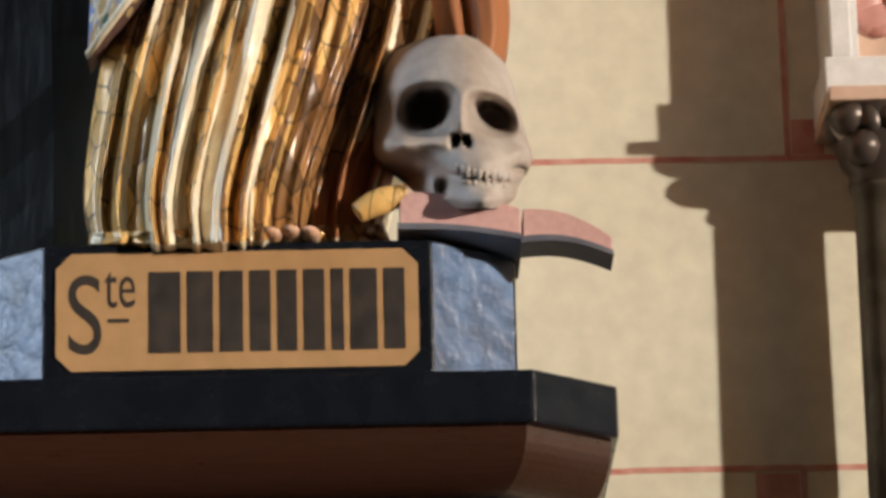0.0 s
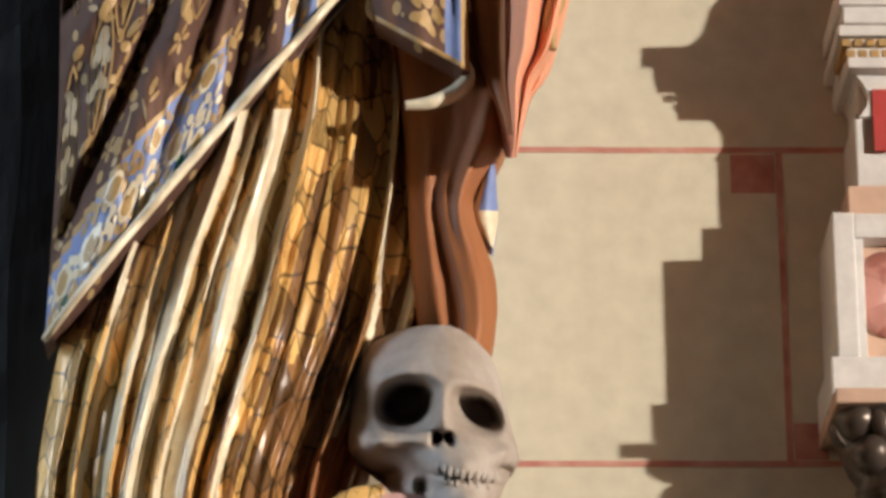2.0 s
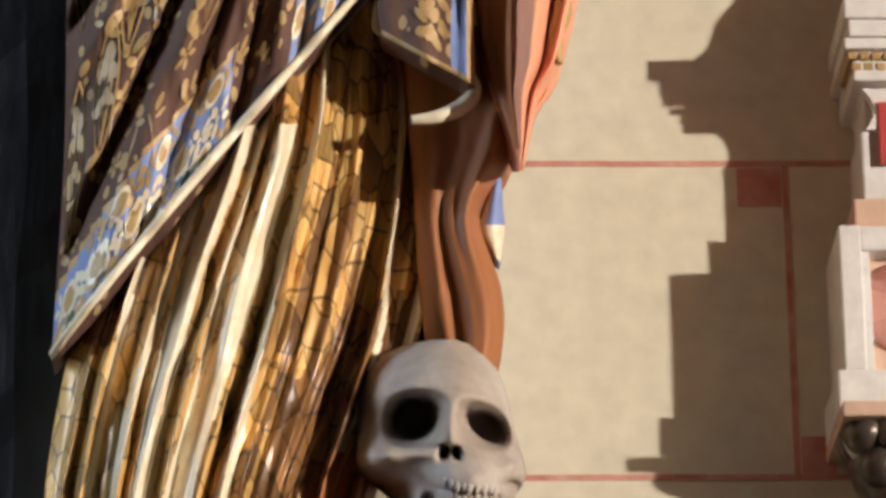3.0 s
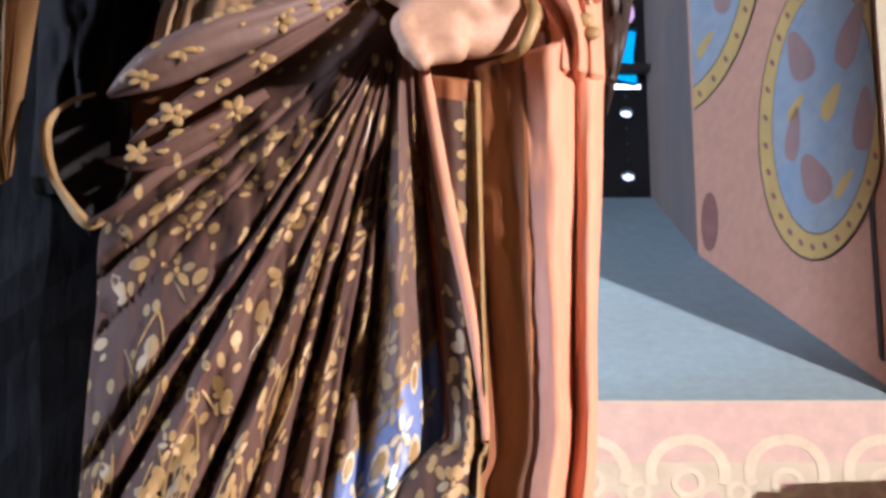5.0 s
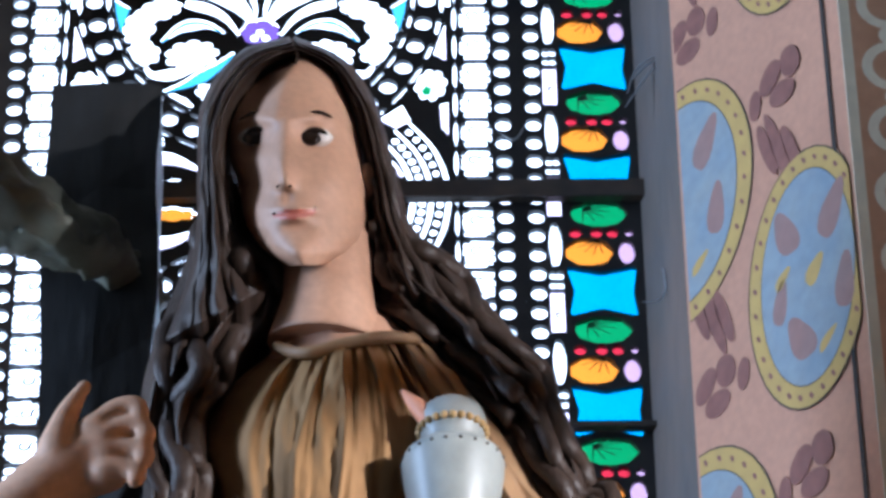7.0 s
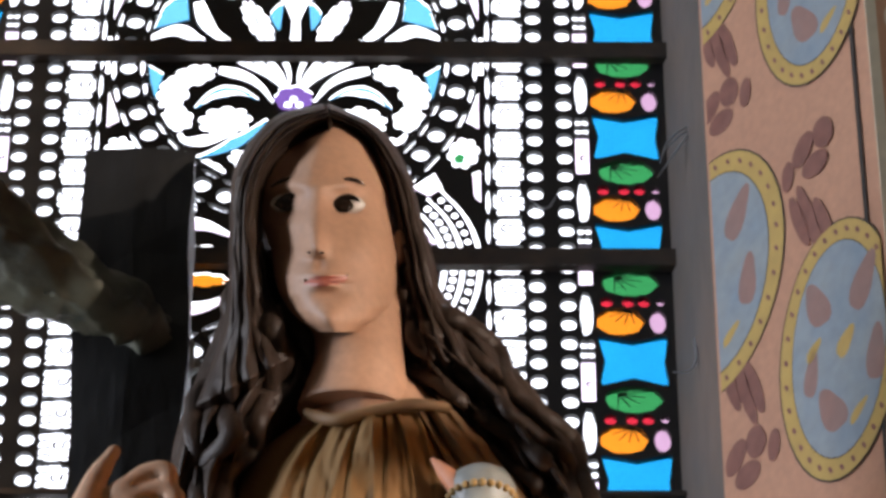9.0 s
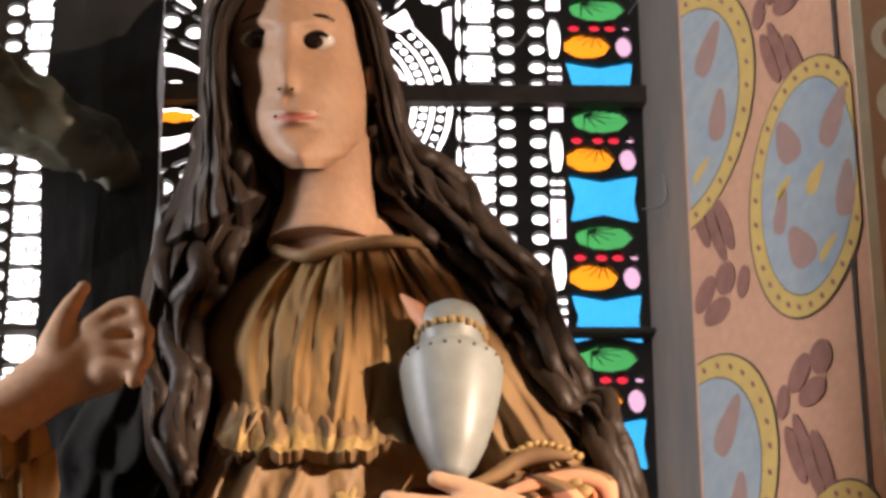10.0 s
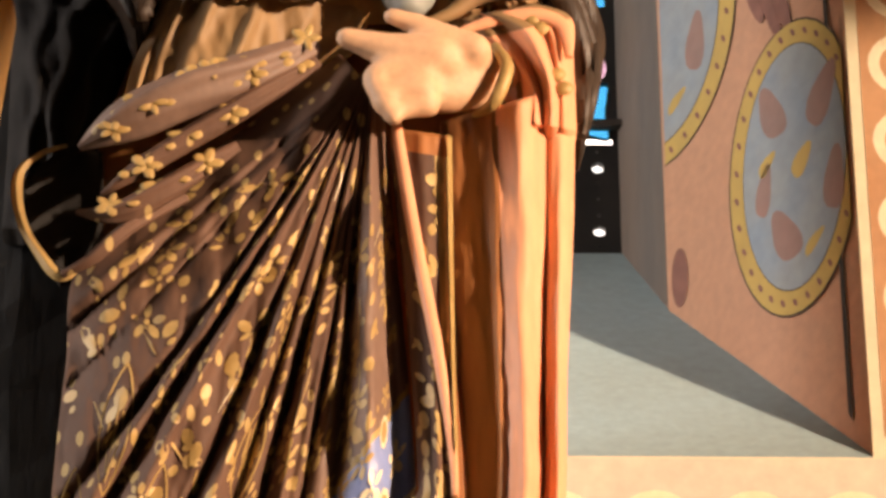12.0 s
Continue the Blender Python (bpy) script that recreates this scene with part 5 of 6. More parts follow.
def paint_glass(shapes, mz):
    """Fills the first outline with black ground, and the later ones with glass of their colour."""
    verts, faces = [], []
    for colour, outline in shapes:
        inside = [Vector(p) for p in outline]
        if sum(p.x * q.y - q.x * p.y for p, q in zip(inside, inside[1:] + inside[:1])) < 0:
            inside.reverse()
        faces.append(list(range(len(verts), len(verts) + len(inside))))
        verts += inside
    co, _, tris, _, _, _ = geometry.delaunay_2d_cdt(verts, [], faces, 1, 1e-4)
    panes = {}
    outlines = [[verts[k] for k in f] for f in faces]
    bounds = [(min(p.x for p in o), max(p.x for p in o), min(p.y for p in o), max(p.y for p in o)) for o in outlines]
    for tri in tris:
        c = (co[tri[0]] + co[tri[1]] + co[tri[2]]) / 3
        colour = "lead"
        for k in range(len(shapes) - 1, 0, -1):
            x0, x1, z0, z1 = bounds[k]
            if x0 <= c.x <= x1 and z0 <= c.y <= z1 and inside_outline(c, outlines[k]):
                colour = shapes[k][0]
                break
        front = colour == "lead"
        bm = lead if front else panes.setdefault(colour, bmesh.new())
        bm.faces.new([bm.verts.new((CX + co[v][0] / 1000, LEAD_Y0 if front else LEAD_Y0 + 0.003, mz + co[v][1] / 1000)) for v in tri])
    for colour, bm in panes.items():
        part("pane", bm, G[colour], window)


# medallions
A, B = 0.232, 0.272
for mz in (4.205, 4.875, 5.545):
    E = lambda f, a: (CX + A * f * math.cos(a), mz + B * f * math.sin(a))

    def sector(f0, f1, a0, a1, k=4):
        return [E(f0, a0 + (a1 - a0) * q / k) for q in range(k + 1)] + [E(f1, a1 - (a1 - a0) * q / k) for q in range(k + 1)]

    M36 = 40
    for q in range(M36):
        a0, a1 = 2 * math.pi * q / M36, 2 * math.pi * (q + 1) / M36
        am = (a0 + a1) / 2
        cell(sector(0.955, 1.0, a0, a1, 2), sector(0.966, 0.990, a0 + 0.0005, a1 - 0.0005, 2), "white", n=12)
        cell(sector(0.845, 0.955, a0, a1, 2), lambda a: 0.0112, "white", n=12)
        cell(sector(0.80, 0.845, a0, a1, 2), sector(0.812, 0.834, a0 + 0.0005, a1 - 0.0005, 2), "white", n=12)
    painted_centre(mz)
    # spandrels between the medallion and its square
    for sx in (-1, 1):
        for sz in (-1, 1):
            arc_ = [(A * 1000 * math.cos(w), B * 1000 * math.sin(w)) for w in (1.5708, 1.40, 1.23, 1.06, 0.89, 0.72, 0.55, 0.38, 0.22, 0.11)]
            ground = [(0, 335)] + arc_ + [(236, 30), (236, 335)]
            art = [("lead", ground),
                   ("rose", [(230, 60), (230, 118), (215, 108), (224, 78)]),
                   ("white", cloud(211, 158, 20, 25, 0.2, 8)), ("green", cloud(206, 164, 7, 9, 0.2, 5)),
                   ("rose", [(148, 212), (176, 190), (186, 214), (168, 226)]), ("rose", [(222, 190), (232, 186), (232, 236), (224, 226)]),
                   ("white", cloud(128, 250, 17, 11, 0.7, 7))]
            for r, w in ((128, 7), (150, 6), (171, 6)):
                art.append(("white", taper([(60 + r * math.cos(q), 335 - r * math.sin(q)) for q in (0.03, 0.25, 0.5, 0.78)], [w, w, w, w * 0.5])))
            for k in range(8):
                q = 0.06 + 0.09 * k
                art.append(("white", dot(60 + 139 * math.cos(q), 335 - 139 * math.sin(q), 4.6)))
                art.append(("white", dot(60 + 160.5 * math.cos(q), 335 - 160.5 * math.sin(q), 4.2)))
            art += [("rose", taper([(66, 292), (104, 272), (150, 274), (176, 300)], [3, 20, 22, 4])), ("orange", cloud(104, 314, 34, 11, 0.0, 9)),
                    ("white", cloud(50, 300, 22, 12, -0.3, 8)), ("white", cloud(22, 320, 18, 9, 0.1, 7)), ("violet", cloud(160, 320, 15, 10, 0.0, 6))]
            paint_glass([(c, [(sx * x, sz * z) for x, z in o]) for c, o in art], mz)
part("leading", lead, LEAD, window, "black leading and painted outlines")
for k, b in SPOTS.items():
    if b.verts:
        tagged(part("pearls", b, G[k], window), "small " + k + " glass pearls and leaves in black leading", kind="stuff")
    else:
        b.free()
for z in BARS:
    bm = bmesh.new()
    h = 0.013 if z in (4.545, 4.875) else 0.004
    box(bm, CX - HALF_IN - 0.005, CX + HALF_IN + 0.005, GLASS - 0.012, GLASS + 0.003, z - h, z + h, 0.002)
    part("iron_bar", bm, IRON, window, "rusty dark iron glazing bar")


# ---- painted ornament on the splay, the frieze and the border ----
PAINT = {
    "ochre": material("ochre_paint", (0.52, 0.36, 0.11), 0.85, second=(0.42, 0.28, 0.09), scale=30, amount=0.6),
    "maroon": material("maroon_paint", (0.20, 0.085, 0.065), 0.85, second=(0.28, 0.13, 0.10), scale=30, amount=0.7),
    "slate": material("slate_blue_paint", (0.22, 0.29, 0.35), 0.85, second=(0.31, 0.34, 0.33), scale=18, amount=0.8),
    "black": material("black_outline_paint", (0.04, 0.035, 0.03), 0.85, scale=30),
    "rose": material("rose_paint", (0.31, 0.18, 0.15), 0.85, second=(0.27, 0.19, 0.17), scale=26, amount=0.7),
    "pale": material("pale_scroll_paint", (0.72, 0.66, 0.49), 0.85, second=(0.64, 0.56, 0.40), scale=26, amount=0.6),
    "band": material("brown_border_paint", (0.48, 0.27, 0.15), 0.85, second=(0.38, 0.19, 0.10), scale=20, amount=0.7),
    "pinkband": material("faded_pink_band", (0.64, 0.47, 0.405), 0.9, second=(0.65, 0.53, 0.43), scale=14, amount=0.8),
}
S_LEN = math.hypot(HALF_OUT - HALF_MID, 0.25)


def on_splay(side, s, z, lift):
    """A point on the reveal: s runs from the wall face (0) to the jamb (1)."""
    x = CX + side * (HALF_OUT - (HALF_OUT - HALF_MID) * s)
    return Vector((x - side * lift * 0.845, WALL + 0.25 * s - lift * 0.535, z))


def splay_shape(colour, side, pts, lift, into=None):
    """A flat painted shape, cut off at the edges of the reveal: a part of its own unless it goes into a mesh."""
    bm = into or bmesh.new()
    lift *= 0.4
    pts = [(min(max(s, 0.03), 0.985), max(z, SILL_OUT + 0.42 * min(max(s, 0), 1) * 0.7 + 0.005)) for s, z in pts]
    c = (sum(p[0] for p in pts) / len(pts), sum(p[1] for p in pts) / len(pts))
    mid = bm.verts.new(on_splay(side, *c, lift))
    ring = [bm.verts.new(on_splay(side, *p, lift)) for p in pts]
    low = [bm.verts.new(on_splay(side, *p, 0.0002)) for p in pts]
    n = len(ring)
    for k in range(n):
        q = (k + 1) % n
        if (pts[k][0] - pts[q][0]) ** 2 + (pts[k][1] - pts[q][1]) ** 2 > 1e-10:
            bm.faces.new((mid, ring[k], ring[q]))
            bm.faces.new((ring[k], low[k], low[q], ring[q]))
    if not into:
        part("painted_shape", bm, PAINT[colour], orn)


def leaf_pts(s, z, length, width, turn, lobes=0):
    out = []
    for k in range(18):
        a = 2 * math.pi * k / 18
        r = 1 + (0.12 * math.cos(lobes * a + 0.6) if lobes else 0)
        x, y = width * r * math.sin(a), length * r * math.cos(a)
        out.append((s + (x * math.cos(turn) - y * math.sin(turn)) / S_LEN, z + x * math.sin(turn) + y * math.cos(turn)))
    return out


def ellipse(s, z, rs, rz, n=40):
    return [(s + rs * math.cos(2 * math.pi * k / n), z + rz * math.sin(2 * math.pi * k / n)) for k in range(n)]


for side in (-1, 1):
    orn = tagged(new("wall_painting"), "stencilled ovals and leaf sprays painted on the pink reveal", "wall painting", kind="structure")
    ovals = [(0.99, z, 0.43, 0.168) for z in (3.913, 4.437, 4.96, 5.48)] + [(0.30, z, 0.34, 0.168) for z in (3.645, 4.205, 4.765, 5.32)]
    for s, z, rs, rz in ovals:
        splay_shape("black", side, ellipse(s, z, rs + 0.007, rz + 0.0022), 0.0006)
        splay_shape("ochre", side, ellipse(s, z, rs, rz), 0.0009)
        splay_shape("black", side, ellipse(s, z, rs * 0.795, rz * 0.846), 0.0012)
        splay_shape("slate", side, ellipse(s, z, rs * 0.785, rz * 0.838), 0.0015)
        marks = bmesh.new()
        for k in range(30):
            a = 2 * math.pi * k / 30
            if 0.05 < s + rs * 0.9 * math.cos(a) < 0.97:
                splay_shape("maroon", side, leaf_pts(s + rs * 0.9 * math.cos(a), z + rz * 0.925 * math.sin(a), 0.0055, 0.0026, -0.5), 0.0012, marks)
        part("bead_marks", marks, PAINT["maroon"], orn, "maroon painted beads")
        for dx, dz, ln, w, tn, m in ((-0.16, 0.06, 0.036, 0.019, 0.5, "rose"), (0.10, 0.075, 0.036, 0.017, -0.4, "rose"), (-0.2, -0.045, 0.036, 0.016, 0.1, "rose"),
                                     (0.06, -0.075, 0.036, 0.018, -0.5, "rose"), (-0.04, 0.0, 0.02, 0.012, 0.7, "ochre"), (0.16, -0.01, 0.03, 0.012, 0.2, "rose"),
                                     (0.14, 0.02, 0.016, 0.008, 0.9, "ochre"), (-0.08, -0.1, 0.018, 0.007, 1.0, "ochre")):
            if 0.08 < s + dx < 0.94:
                splay_shape(m, side, leaf_pts(s + dx, z + dz, ln, w, tn, 3), 0.0018)
    for s, z, up in [(0.90, 4.675, 1), (0.86, 4.155, 1), (0.88, 5.20, 1), (0.36, 4.50, -1), (0.36, 3.965, -1), (0.36, 5.04, -1)]:
        for k in range(3):
            a = math.pi * 2 * k / 3 + 0.5
            splay_shape("maroon", side, leaf_pts(s + 0.021 * math.cos(a) / S_LEN, z + 0.023 * math.sin(a), 0.021, 0.019, a, 2), 0.0006)
        splay_shape("maroon", side, leaf_pts(s - up * 0.16, z - 0.01, 0.021, 0.011, 0.1), 0.0006)
        for dx, dz, ln in ((-0.02, 0.100, 0.070), (-0.09, 0.085, 0.045), (0.05, 0.115, 0.048)):
            splay_shape("maroon", side, leaf_pts(s + up * dx + 0.02, z + up * dz, ln, 0.010, -0.30), 0.0007)
    splay_shape("maroon", side, leaf_pts(0.93, 3.60, 0.035, 0.014, 0.0), 0.0007)
    for s0, s1 in ((0.085, 0.105),):
        splay_shape("black", side, [(s0, SILL_OUT + 0.05), (s1, SILL_OUT + 0.06), (s1, TOP), (s0, TOP)], 0.0005)

# wall face: red joints, stencilled frieze below the sill, brown border with rings beside the reveal
wp = tagged(new("wall_painting"), "red painted masonry joints on the cream wall", "wall painting", kind="structure")
jx0, jx1 = -0.83, 1.6
for i, z in enumerate((1.758, 2.063, 2.367, 2.671, 2.975)):
    bm = bmesh.new()
    for k in range(30):
        x = jx0 + (jx1 - jx0) * k / 30
        e = rng.uniform(-0.0006, 0.0006)
        box(bm, x, x + (jx1 - jx0) / 30, WALL - 0.0006, WALL + 0.001, z - 0.0028 + e, z + 0.0028 + e)
    part("joint_line", bm, M["redline"], wp)
for x, z0, z1 in ((0.387, 2.671, 2.972), (0.02, 2.367, 2.668), (0.72, 2.367, 2.668), (0.387, 2.063, 2.364)):
    bm = bmesh.new()
    box(bm, x - 0.003, x + 0.003, WALL - 0.0005, WALL + 0.001, z0, z1)
    part("joint_line", bm, M["redline"], wp)
    bm = bmesh.new()
    box(bm, x - 0.045, x - 0.004, WALL - 0.0005, WALL + 0.001, z1 - 0.040, z1 - 0.002)
    box(bm, x + 0.004, x + 0.035, WALL - 0.0005, WALL + 0.001, z0 + 0.003, z0 + 0.038)
    part("joint_square", bm, M["redline"], wp)

fr = tagged(new("wall_painting"), "faded pink stencilled frieze with pale scrolls under the sill", "wall painting", kind="structure")


def ring_shape(bm, x, z, r0, r1, a0, a1, y, n=22):
    """A flat band of an arc on the wall, with a little body."""
    rows = []
    for k in range(n + 1):
        a = a0 + (a1 - a0) * k / n
        rows.append([bm.verts.new((x + r * math.cos(a), y, z + r * math.sin(a))) for r in (r0, r1)] +
                    [bm.verts.new((x + r * math.cos(a), WALL + 0.001, z + r * math.sin(a))) for r in (r1, r0)])
    for p, q in zip(rows, rows[1:]):
        for i in range(4):
            bm.faces.new((p[i], q[i], q[(i + 1) % 4], p[(i + 1) % 4]))
    bm.faces.new(rows[0]), bm.faces.new(rows[-1][::-1])


bm = bmesh.new()
box(bm, -0.83, 1.6, WALL - 0.0002, WALL + 0.001, 3.212, SILL_OUT - 0.002)
part("band", bm, PAINT["pinkband"], fr, "faded pink painted band")
for k in range(26):
    x = 0.295 + 0.094 * (k - 12)
    bm, bq = bmesh.new(), bmesh.new()
    ring_shape(bm, x, 3.200, 0.030, 0.041, -0.35, math.pi + 0.35, WALL - 0.0005)
    ring_shape(bm, x, 3.190, 0.010, 0.016, 0.0, 2 * math.pi, WALL - 0.0006)
    ring_shape(bm, x + 0.047, 3.180, 0.006, 0.012, 0.0, 2 * math.pi, WALL - 0.0005)
    for dx, dz in ((0, -0.025), (-0.022, -0.016), (0.022, -0.016), (0.047, -0.034), (0, -0.002)):
        ring_shape(bq, x + dx, 3.190 + dz, 0.0005, 0.0075, 0, 2 * math.pi, WALL - 0.0003, 10)
    part("scroll", bm, PAINT["pale"], fr)
    part("palmette", bq, PAINT["pinkband"], fr)

bd = tagged(new("wall_painting"), "brown painted border with pale linked rings beside the reveal", "wall painting", kind="structure")
for side in (-1, 1):
    x0, x1 = sorted((CX + side * (HALF_OUT + 0.012), CX + side * (HALF_OUT + 0.100)))
    bm = bmesh.new()
    box(bm, x0, x1, WALL - 0.0004, WALL + 0.001, 3.30, TOP)
    part("band", bm, PAINT["band"], bd, "brown painted band")
    for k in range(32):
        bm = bmesh.new()
        ring_shape(bm, (x0 + x1) / 2, 3.36 + 0.09 * k, 0.024, 0.036, 0, 2 * math.pi, WALL - 0.0005)
        ring_shape(bm, (x0 + x1) / 2, 3.405 + 0.09 * k, 0.004, 0.014, 0, 2 * math.pi, WALL - 0.0006, 12)
        part("ring", bm, PAINT["pale"], bd)


# ---- plinth with its name plate ----
def octagon(x0, x1, y0, cut_x, cut_y, y1):
    return [(x0, y0), (x1, y0), (x1 + cut_x, y0 + cut_y), (x1 + cut_x, y1), (x0 - cut_x, y1), (x0 - cut_x, y0 + cut_y)]


def bevelled(bm, width=0.002):
    bmesh.ops.bevel(bm, geom=[e for e in bm.edges], offset=width, segments=2, affect="EDGES", profile=0.6)
    return bm


plinth = thing("plinth", "black painted octagonal plinth with an ochre name plate", "plinth")
# mottled blue-grey that stands for window light reflected in black paint
M["mottled"] = material("blue_sheen_on_black", (0.125, 0.195, 0.33), 0.3, second=(0.022, 0.032, 0.058), scale=34, amount=0.9, grain=70, bump=0.5)
block = part("block", bevelled(slab(bmesh.new(), octagon(-0.287, 0.037, 2.99, 0.073, 0.055, 3.38), 2.352, 2.4765), 0.0025), [M["black"], M["mottled"]], plinth)
for f in block.data.polygons:           # the canted sides carry their bluish sheen as colour
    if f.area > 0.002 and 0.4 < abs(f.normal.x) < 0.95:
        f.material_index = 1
part("slab", bevelled(slab(bmesh.new(), octagon(-0.37, 0.119, 2.95, 0.073, 0.065, 3.38), 2.307, 2.352), 0.003), M["black"], plinth)
bm = bmesh.new()
rings = []
for k in range(13):
    a = math.pi / 2 * k / 12
    e = 0.010 + 0.044 * (1 - math.cos(a))
    rings.append([bm.verts.new((x, y, 2.3065 - 0.052 * math.sin(a))) for x, y in octagon(-0.37 + e * 0.6, 0.119 - e * 0.6, 2.95 + e, 0.073, 0.065, 3.38)])
for a, b in zip(rings, rings[1:]):
    for k in range(6):
        bm.faces.new((a[k], a[(k + 1) % 6], b[(k + 1) % 6], b[k]))
bm.faces.new(rings[0]), bm.faces.new(rings[-1][::-1])
part("moulding", bm, M["wood"], plinth, "brown varnished rounded moulding")
part("bed", bevelled(slab(bmesh.new(), octagon(-0.31, 0.06, 3.01, 0.07, 0.09, 3.38), 2.19, 2.256)), M["black"], plinth)
part("pedestal", bevelled(slab(bmesh.new(), octagon(-0.28, 0.03, 3.04, 0.06, 0.08, 3.38), 0.0, 2.19)), M["black"], plinth)
px0, px1, pz0, pz1, cut = -0.2775, 0.0265, 2.3665, 2.4685, 0.013
plate = part("name_plate", prism(bmesh.new(), [(px0 + cut, pz0), (px1 - cut, pz0), (px1, pz0 + cut), (px1, pz1 - cut), (px1 - cut, pz1), (px0 + cut, pz1), (px0, pz1 - cut), (px0, pz0 + cut)],
                                 2.9875, 2.991), M["plaque"], plinth, "ochre painted name plate")
INK = material("black_lettering", (0.02, 0.016, 0.013), 0.5, second=(0.06, 0.04, 0.025), scale=60, amount=0.5)


def letters(body, x0, x1, z0, z1):
    """Letters of the built-in font, fitted to a rectangle on the plate."""
    cu = bpy.data.curves.new("lettering", "FONT")
    cu.body, cu.extrude = body, 0.02
    tmp = bpy.data.objects.new("lettering", cu)
    scene.collection.objects.link(tmp)
    me = bpy.data.meshes.new_from_object(tmp.evaluated_get(bpy.context.evaluated_depsgraph_get()))
    bpy.data.objects.remove(tmp)
    co = np.array([v.co for v in me.vertices])
    lo, hi = co.min(0), co.max(0)
    for v in me.vertices:
        a = (v.co.x - lo[0]) / (hi[0] - lo[0])
        b = (v.co.y - lo[1]) / (hi[1] - lo[1])
        v.co = (x0 + (x1 - x0) * a, 2.9872 + (0.0014 if v.co.z < 0 else 0), z0 + (z1 - z0) * b)
    me.materials.append(INK)
    ob = new("lettering", me)
    ob.parent = plate
    ob["label"] = "black painted letters"


letters("S", -0.267, -0.239, 2.381, 2.450)
letters("te", -0.237, -0.211, 2.421, 2.453)
bm = bmesh.new()
box(bm, -0.234, -0.216, 2.9868, 2.9885, 2.408, 2.4115)
part("dash", bm, INK, plate, "black painted dash")
widths = (1.3, 1.05, 0.95, 0.85, 0.8, 0.85, 0.5, 1.1, 0.85)
x = -0.1995
unit = 0.2145 / (sum(widths) + 0.28 * 8)
for w in widths:
    bm = bmesh.new()
    box(bm, x, x + w * unit, 2.9868, 2.9885, 2.381, 2.4515)
    part("bar", bm, INK, plate, "black painted bar")
    x += (w + 0.28) * unit

# ---- open book under the skull ----
book = thing("open_book", "open carved book with pink pages lying on the plinth", "book")
PAGE = material("pink_painted_pages", (0.60, 0.36, 0.31), 0.6, second=(0.52, 0.29, 0.25), scale=16, amount=0.6, grain=140)
COVER = material("grey_book_cover", (0.10, 0.10, 0.12), 0.5, second=(0.2, 0.2, 0.22), scale=20, amount=0.6)


def leafblock(bm, top, low, y0, y1, lean):
    n = len(top)
    rows = []
    for y, f in ((y0, 0), (y1, 1)):
        rows.append([bm.verts.new((p[0] + lean * f, y, p[1])) for p in top] + [bm.verts.new((p[0] + lean * f, y, p[1])) for p in reversed(low)])
    a, b = rows
    m = len(a)
    bm.faces.new(a), bm.faces.new(b[::-1])
    for k in range(m):
        bm.faces.new((a[k], b[k], b[(k + 1) % m], a[(k + 1) % m]))
    return bm


def arc(p0, p1, lift, n=10):
    return [(p0[0] + (p1[0] - p0[0]) * k / n, p0[1] + (p1[1] - p0[1]) * k / n + lift * math.sin(math.pi * k / n)) for k in range(n + 1)]


for p0, p1, q0, q1, up in (((0.012, 2.515), (0.1135, 2.499), (0.012, 2.4875), (0.1135, 2.476), 0.004), ((0.1155, 2.498), (0.190, 2.472), (0.1155, 2.474), (0.190, 2.460), 0.008)):
    part("page_block", bevelled(leafblock(bmesh.new(), arc(p0, p1, up), arc(q0, q1, up * 0.8), 2.978, 3.10 if p0[0] < 0.1 else 3.02, 0.0), 0.0012), PAGE, book)
    part("cover", leafblock(bmesh.new(), arc((q0[0] - 0.002, q0[1] - 0.0005), (q1[0] + 0.001, q1[1] - 0.0005), up * 0.8), arc((q0[0] - 0.002, q0[1] - 0.006), (q1[0] + 0.001, q1[1] - 0.005), up * 0.8), 2.975, 3.10 if p0[0] < 0.1 else 3.024, 0.0),
         COVER, book, "dark grey board cover")

# ---- skull on the book ----
BONE = material("painted_bone", (0.46, 0.41, 0.36), 0.6, second=(0.27, 0.20, 0.145), scale=17, amount=0.75, grain=110, bump=0.2)
K = local(0.058, 2.595, 0.000450, 0.000475)
SL = [(-140, -16), (-132, -60), (-112, -102), (-80, -130), (-40, -146), (0, -150), (40, -150), (78, -150), (100, -140), (120, -114), (145, -86), (170, -58), (188, -20)]
SR = [(-140, 30), (-132, 58), (-112, 86), (-80, 106), (-40, 120), (0, 128), (40, 138), (78, 148), (100, 152), (120, 142), (145, 124), (170, 116), (188, 96)]


def orbit(px, py, cx, cy, rx, ry):
    """A socket with a firm rim."""
    return 1 / (1 + (abs((px - cx) / rx) ** 2.2 + abs((py - cy) / ry) ** 2.2) ** 3.2)


